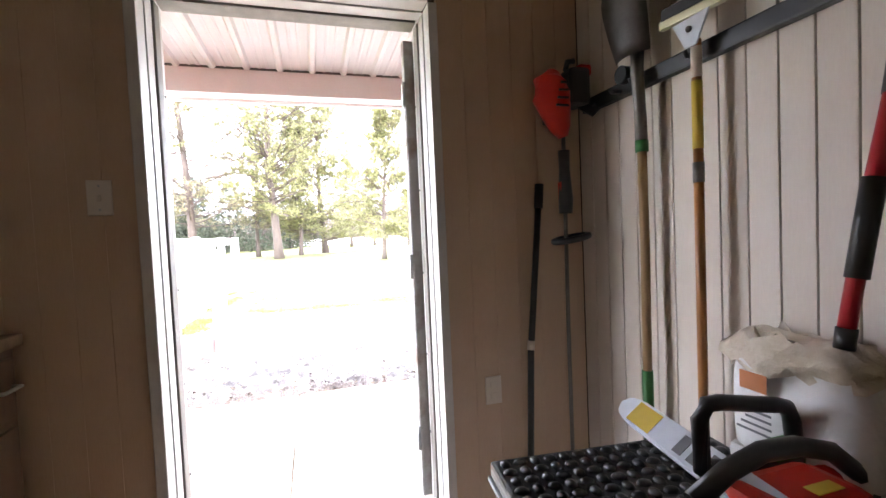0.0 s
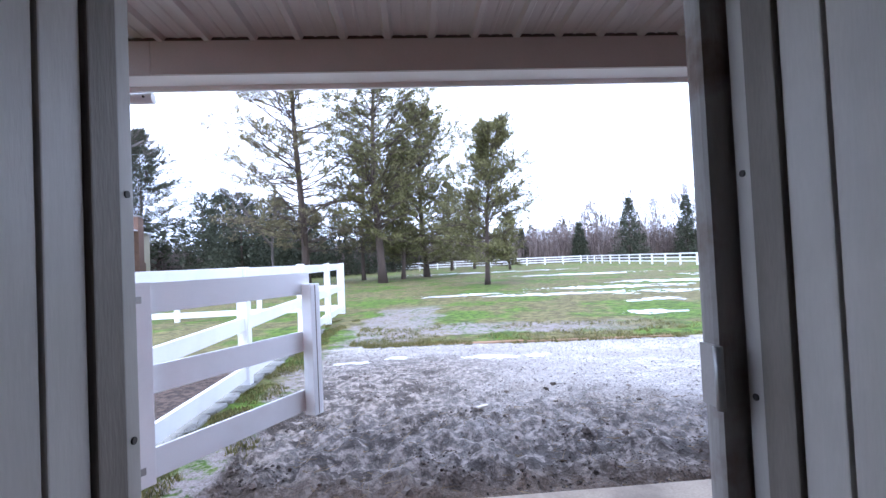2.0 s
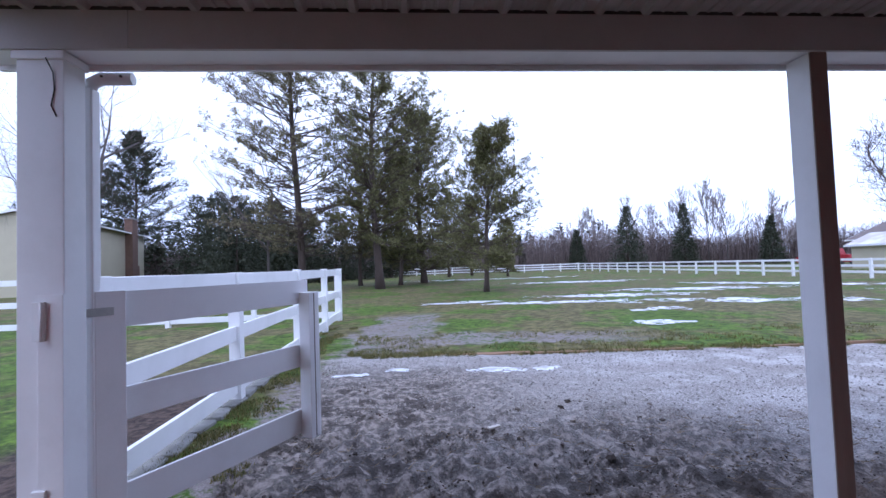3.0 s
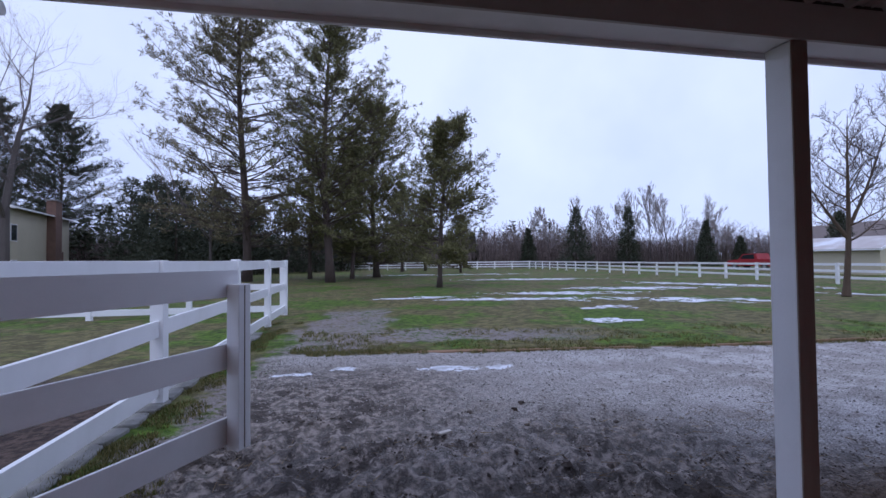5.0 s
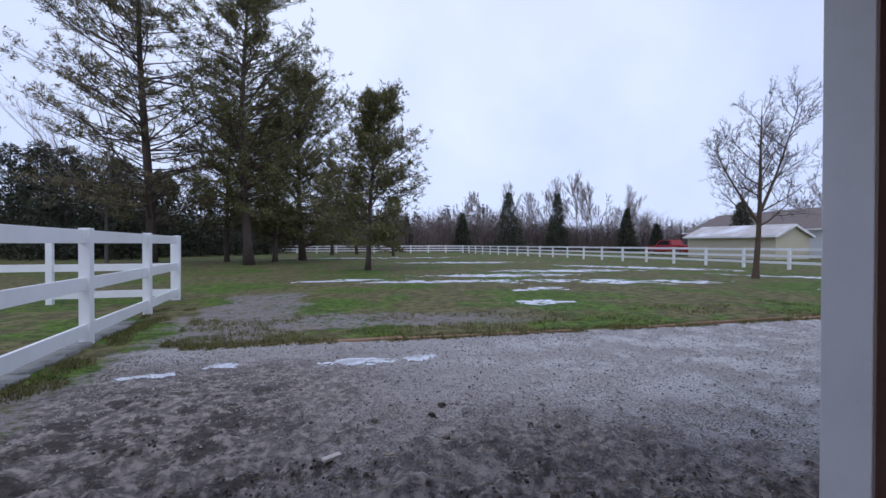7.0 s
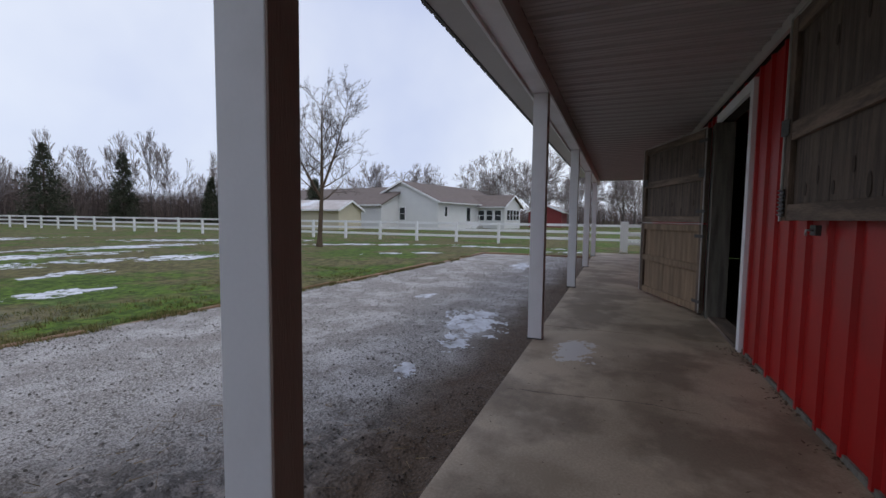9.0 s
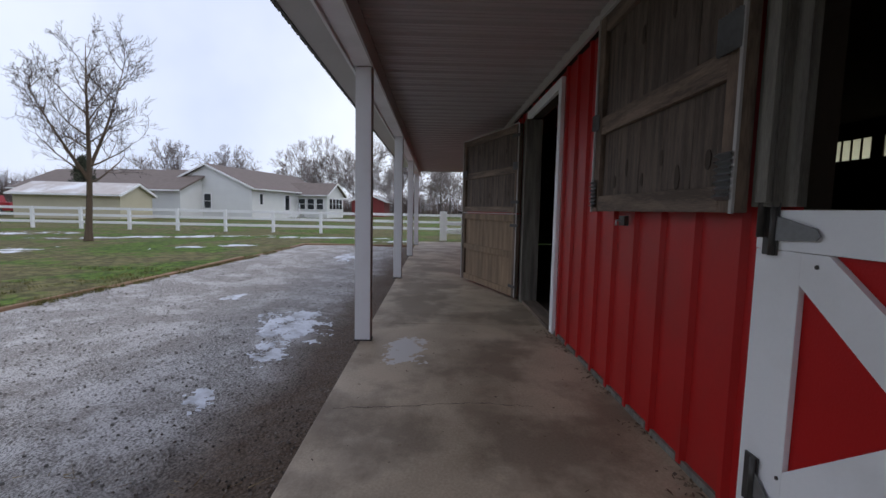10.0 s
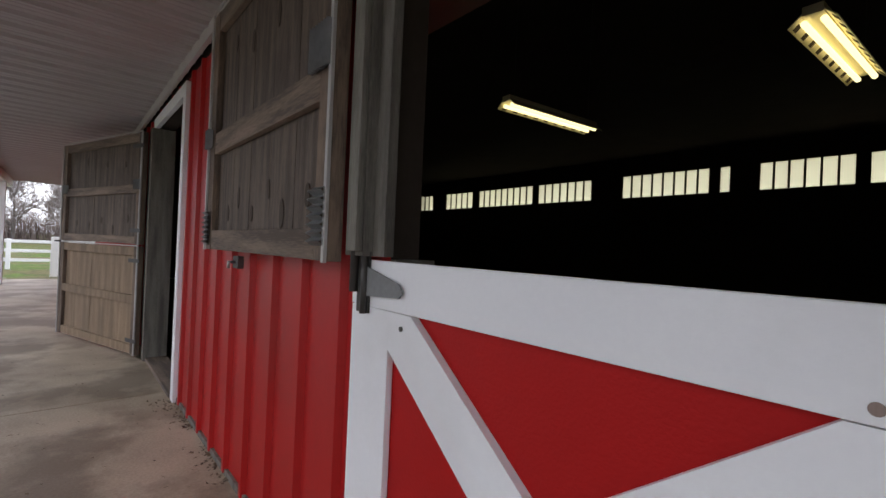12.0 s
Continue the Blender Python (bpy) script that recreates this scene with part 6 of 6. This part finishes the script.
for wy in (0.9, 2.1, 3.3):
    side_win = part("window", box(-2.55, -2.5, wy - 0.5, wy + 0.5, 1.0, 2.4), WHITE_VINYL, wing)
    for k in (0, 1):
        part("pane", box(-2.56, -2.551, wy - 0.42, wy + 0.42, 1.06 + 0.66 * k, 1.66 + 0.66 * k), WINDOW_DARK, side_win, "dark window pane")
for k in range(4):
    part("porch_step", box(-3.6 - 0.3 * k, -2.6, 3.0, 5.4, 0.0, 0.72 - 0.18 * k), WHITE_VINYL, wing)
for k in range(6):
    part("railing_post", box(-3.62, -3.54, 3.0 + 0.46 * k, 3.08 + 0.46 * k, 0.72, 1.62), WHITE_VINYL, wing)
part("railing", box(-3.63, -3.53, 3.0, 5.4, 1.62, 1.70), WHITE_VINYL, wing)
gable_house("house_north_wing", "white house wing with a long brown roof", pose(55.5, 45.1, GZ, 0, 0, 168.85), 9.5, 20, 2.8, 4.9, SIDING_WHITE, SHINGLE, (), ((3.2, 1.0, 0.7, 1.1),))
gable_house("garden_shed", "cream shed with a pale snow-dusted roof", pose(41.2, 26.8, GZ, 0, 0, 4), 4.6, 8.0, 1.95, 2.8, SIDING_CREAM, PALE_ROOF, (), (), 0.35)
gable_house("yellow_house", "pale yellow house with a low roof and brick chimney", pose(-32.9, 40.45, GZ, 0, 0, 14.2), 11.0, 14, 6.1, 7.4, SIDING_CREAM, SHINGLE,
            ((-2.0, 3.0, 1.0, 1.3, 2), (1.2, 3.0, 1.0, 1.3, 2)), ((0.9, 3.4, 1.0, 1.3), (0.9, 0.7, 1.0, 1.0)), 0.5)
chim = empty("chimney", pose(-29.75, 50.2, GZ, 0, 0, 14.2), "red-brown brick chimney on the yellow house's wall", "chimney")
part("chimney_shaft", box(0.0, 0.75, -0.85, 0.85, 0, 7.6, bevel=0.02), BRICK_RED, chim)
part("shoulder", box(0.0, 0.7, 0.851, 1.5, 0, 2.6, bevel=0.02), BRICK_RED, chim)
part("cap", box(-0.05, 0.85, -0.95, 0.95, 7.6, 7.75, bevel=0.02), STONE, chim)
gable_house("red_barn", "small red barn with a white roof far off", pose(74.0, 12.0, GZ, 0, 0, FACE_WEST), 5.2, 8, 2.4, 3.5, BARN_RED, PALE_ROOF, (), (), 0.4)


def pickup(x, y, turn):
    c = empty("parked_truck", pose(x, y, GZ, 0, 0, turn), "red pickup truck parked beyond the fence", "truck")
    red = material("red_car_paint", (0.36, 0.02, 0.03), (0.3, 0.015, 0.022), 0.3, 1, 8, 0.0)
    prof = [(-2.7, 0.45), (2.7, 0.45), (2.75, 0.75), (2.65, 1.05), (1.35, 1.15), (0.75, 1.75), (-0.75, 1.8), (-0.95, 1.2), (-2.65, 1.18), (-2.75, 0.8)]
    bm = prism(prof, -0.95, 0.95)
    bmesh.ops.bevel(bm, geom=list(bm.edges), offset=0.05, segments=2, affect="EDGES")
    body = part("body", bm, red, c)
    for s in (-1, 1):
        part("side_window", prism([(-0.65, 1.2), (1.05, 1.2), (0.65, 1.66), (-0.6, 1.7)], s * 0.952, s * 0.958), WINDOW_DARK, c, "dark side glass")
        for xx in (-1.75, 1.75):
            wh = part("wheel", tube([(xx, s * 0.75, 0.36), (xx, s * 0.97, 0.36)], 0.37, 16), DARK_STEEL, c)
            part("rim", tube([(xx, s * 0.972, 0.36), (xx, s * 0.98, 0.36)], 0.2, 12), GALV, wh)
    part("windscreen", prism([(1.33, 1.2), (0.8, 1.70), (0.83, 1.72), (1.37, 1.21)], -0.8, 0.8), WINDOW_DARK, c)
    part("headlight", box(2.66, 2.77, 0.55, 0.85, 0.78, 0.95, bevel=0.02), WHITE_VINYL, c)
    part("headlight", box(2.66, 2.77, -0.85, -0.55, 0.78, 0.95, bevel=0.02), WHITE_VINYL, c)


pickup(43.3, 41.6, 95)

# ---- loose stones, clods and grass on the yard ----
PEBBLE = island_leaf("loose_gravel", (0.12, 0.11, 0.10), (0.42, 0.39, 0.365), 0.85)
CLOD = island_leaf("wet_mud_clods", (0.045, 0.036, 0.03), (0.22, 0.185, 0.16), 0.9)
STRAW_BITS = island_leaf("straw_bits", (0.16, 0.11, 0.06), (0.34, 0.26, 0.15), 0.9)
GRASS_BLADES = island_leaf("grass_blades", (0.05, 0.07, 0.016), (0.25, 0.21, 0.085), 0.8)


def lump(heap, rng, p, r, flat):
    k = len(heap.v)
    n = 5
    a0 = rng.uniform(0, 6.283)
    for j in range(n):
        a = a0 + 6.283 * j / n
        q = r * rng.uniform(0.7, 1.25)
        heap.v.append(p + Vector((math.cos(a) * q, math.sin(a) * q, -0.3 * r)))
    for j in range(n):
        a = a0 + 6.283 * j / n + 0.3
        q = r * rng.uniform(0.35, 0.75)
        heap.v.append(p + Vector((math.cos(a) * q, math.sin(a) * q, r * flat * rng.uniform(0.7, 1.3))))
    for j in range(n):
        heap.f.append((k + j, k + (j + 1) % n, k + n + (j + 1) % n, k + n + j))
    heap.f.append(tuple(k + n + j for j in range(n)))


def yard_debris():
    rng = random.Random(17)
    peb, clod, straw, grass = Heap(), Heap(), Heap(), Heap()
    for k in range(16000):
        x, y = -0.5 + 15 * rng.random() ** 1.7, 2.0 + 5.0 * rng.random()
        if y > edging_y(x) - 0.1 or y < 2.65 + 0.3 * noise.noise(Vector((x, y, 9))) + max(0.0, 2.6 - 0.8 * x) * rng.uniform(0.5, 1.1):
            continue
        lump(peb, rng, Vector((x, y, ground_z(x, y) + 0.002)), rng.uniform(0.004, 0.014), 0.55)
    for k in range(12000):
        x, y = -0.5 + 7 * rng.random() ** 1.6, 1.95 + 4.4 * rng.random() ** 1.3
        if y > edging_y(x) - 0.1 or noise.noise(Vector((x * 1.3, y * 2.4, 4))) < 0.05 + 0.11 * x + 0.14 * max(0.0, y - 3.4):
            continue
        r = rng.uniform(0.005, 0.015) * (2.2 if rng.random() < 0.04 else 1)
        lump(clod, rng, Vector((x, y, ground_z(x, y))), r, 0.55)
    for k in range(110):
        x, y = -0.4 + 3.6 * rng.random() ** 1.3, 2.1 + 2.5 * rng.random()
        if noise.noise(Vector((x * 1.1, y * 2.0, 4))) > 0.0:
            lump(clod, rng, Vector((x, y, ground_z(x, y) - 0.004)), rng.uniform(0.02, 0.055), 0.42)
    for k in range(5000):
        x, y = 2.2 + 11 * rng.random() ** 1.3, 1.93 + 0.95 * rng.random() ** 1.4
        lump(clod, rng, Vector((x, y, ground_z(x, y))), rng.uniform(0.003, 0.01), 0.5)
    for k in range(700):
        x, y = -0.3 + 5 * rng.random(), 2.0 + 1.8 * rng.random()
        d = Vector((rng.uniform(-1, 1), rng.uniform(-1, 1), rng.uniform(0.0, 0.25))).normalized() * rng.uniform(0.05, 0.16)
        straw.blade(Vector((x, y, ground_z(x, y) + 0.012)), d, 0.003, Vector((-d.y, d.x, 0.2)))
    def tuft(x, y, n, ht):
        z = ground_z(x, y)
        for j in range(n):
            d = Vector((rng.uniform(-0.6, 0.6), rng.uniform(-0.6, 0.6), 1)).normalized() * ht * rng.uniform(0.5, 1.2)
            grass.blade(Vector((x + rng.uniform(-0.04, 0.04), y + rng.uniform(-0.04, 0.04), z - 0.005)), d, rng.uniform(0.003, 0.006), Vector((rng.uniform(-1, 1), rng.uniform(-1, 1), 0)))
    for k in range(5200):
        x, y = rng.uniform(-1.25, -0.5), 2.2 + 9 * rng.random() ** 1.3
        if noise.noise(Vector((x * 2.6, y * 1.6, 7))) > 0.02 + max(0.0, x + 0.9):
            tuft(x, y, 6, 0.05)
    for k in range(3500):
        x = -0.3 + 12 * rng.random() ** 1.5
        y = edging_y(x) + 0.08 + 2.2 * rng.random() ** 1.4
        if noise.noise(Vector((x * 0.8, y * 1.4, 3))) > 0.0:
            tuft(x, y, 5, 0.07)
    for k in range(2200):
        x = -0.2 + 17 * rng.random() ** 1.3
        if noise.noise(Vector((x * 1.7, 2.0, 6))) > -0.15:
            tuft(x, edging_y(x) + rng.uniform(-0.16, 0.12), 6, 0.075)
    for hp, nm, mt, lab, cat in ((peb, "loose_gravel", PEBBLE, "scattered pale and dark gravel stones on the yard", "gravel"), (clod, "mud_clods", CLOD, "dark wet clods trodden up in the mud", "mud"),
                                 (straw, "straw_litter", STRAW_BITS, "bits of straw lying in the mud", "straw"), (grass, "grass_tufts", GRASS_BLADES, "short worn grass beside fence and edging", "grass")):
        tagged(hp.make(nm, mt), lab, cat, kind="stuff")


yard_debris()
ROCK_PALE = material("pale_stone_chip", (0.62, 0.58, 0.52), (0.5, 0.46, 0.41), 0.8, 8, 40, 0.2)
bm_ = box(-0.06, 0.06, -0.022, 0.022, 0, 0.02, bevel=0.006)
chip = link_mesh("wood_chip", bm_, ROCK_PALE)
chip.matrix_basis = pose(1.50, 3.68, ground_z(1.50, 3.68), 0, 0, 25)
tagged(chip, "small pale wood chip lying on the gravel", "chip")


# ---- small marks on the slab ----
CRACK = material("slab_crack", (0.10, 0.075, 0.06), (0.07, 0.055, 0.045), 0.9, 5, 40, 0.0)


def crack(pts, w=0.004):
    heap = Heap()
    rng = random.Random(4)
    line = []
    for (x0, y0), (x1, y1) in zip(pts, pts[1:]):
        for k in range(12):
            t = k / 12
            line.append((x0 + (x1 - x0) * t + rng.uniform(-0.012, 0.012), y0 + (y1 - y0) * t + rng.uniform(-0.012, 0.012)))
    for i, (x, y) in enumerate(line):
        ww = w * rng.uniform(0.4, 1.2)
        heap.v += [Vector((x - ww, y, 0.0012)), Vector((x + ww, y, 0.0012))]
        if i:
            k = 2 * i
            heap.f.append((k - 2, k - 1, k + 1, k))
    return heap.make("crack", CRACK, bpy.data.objects["floor_porch"], "dark hairline crack")


crack([(5.17, 1.8), (5.2, 1.4), (5.27, 0.95), (5.22, 0.55)])
PUDDLE = bpy.data.materials.new("thin_water")
PUDDLE.use_nodes = True
PUDDLE.node_tree.nodes["Principled BSDF"].inputs["Base Color"].default_value = (0.60, 0.57, 0.54, 1)
PUDDLE.node_tree.nodes["Principled BSDF"].inputs["Roughness"].default_value = 0.38


def puddle(x, y, lx, ly, seed):
    ob = ragged_sheet("puddle", PUDDLE, x, y, lx, ly, seed, 0, 0.012, 0.0016, lambda a, c: 0.0, 5.0)
    return tagged(ob, "thin pale film of ice and water on the concrete", "puddle", "wet spots on the slab")


puddle(6.32, 1.45, 0.8, 0.5, 8)


def wall_litter():
    """Dead leaves, chaff and dirt blown along the foot of the red wall."""
    rng = random.Random(23)
    heap = Heap()
    for k in range(520):
        x, y = rng.uniform(3.0, 7.0), 0.035 + 0.16 * rng.random() ** 2.6
        if noise.noise(Vector((x * 2.2, 0, 3))) < -0.12:
            continue
        a = rng.uniform(0, 6.283)
        d = Vector((math.cos(a), math.sin(a), rng.uniform(0.0, 0.5))).normalized() * rng.uniform(0.012, 0.04)
        heap.leaf(Vector((x, y, 0.004)), d, rng.uniform(0.004, 0.012), Vector((-d.y, d.x, rng.uniform(-0.01, 0.02))))
    for k in range(160):
        x, y = rng.uniform(3.2, 10.0), rng.uniform(0.2, 1.8)
        a = rng.uniform(0, 6.283)
        d = Vector((math.cos(a), math.sin(a), 0.1)).normalized() * rng.uniform(0.01, 0.035)
        heap.leaf(Vector((x, y, 0.003)), d, rng.uniform(0.003, 0.008), Vector((-d.y, d.x, 0.0)))
    tagged(heap.make("leaf_litter", island_leaf("dry_litter", (0.10, 0.075, 0.055), (0.26, 0.20, 0.14), 0.9)), "dry leaf litter and dirt along the foot of the red wall", "litter", kind="stuff")


wall_litter()
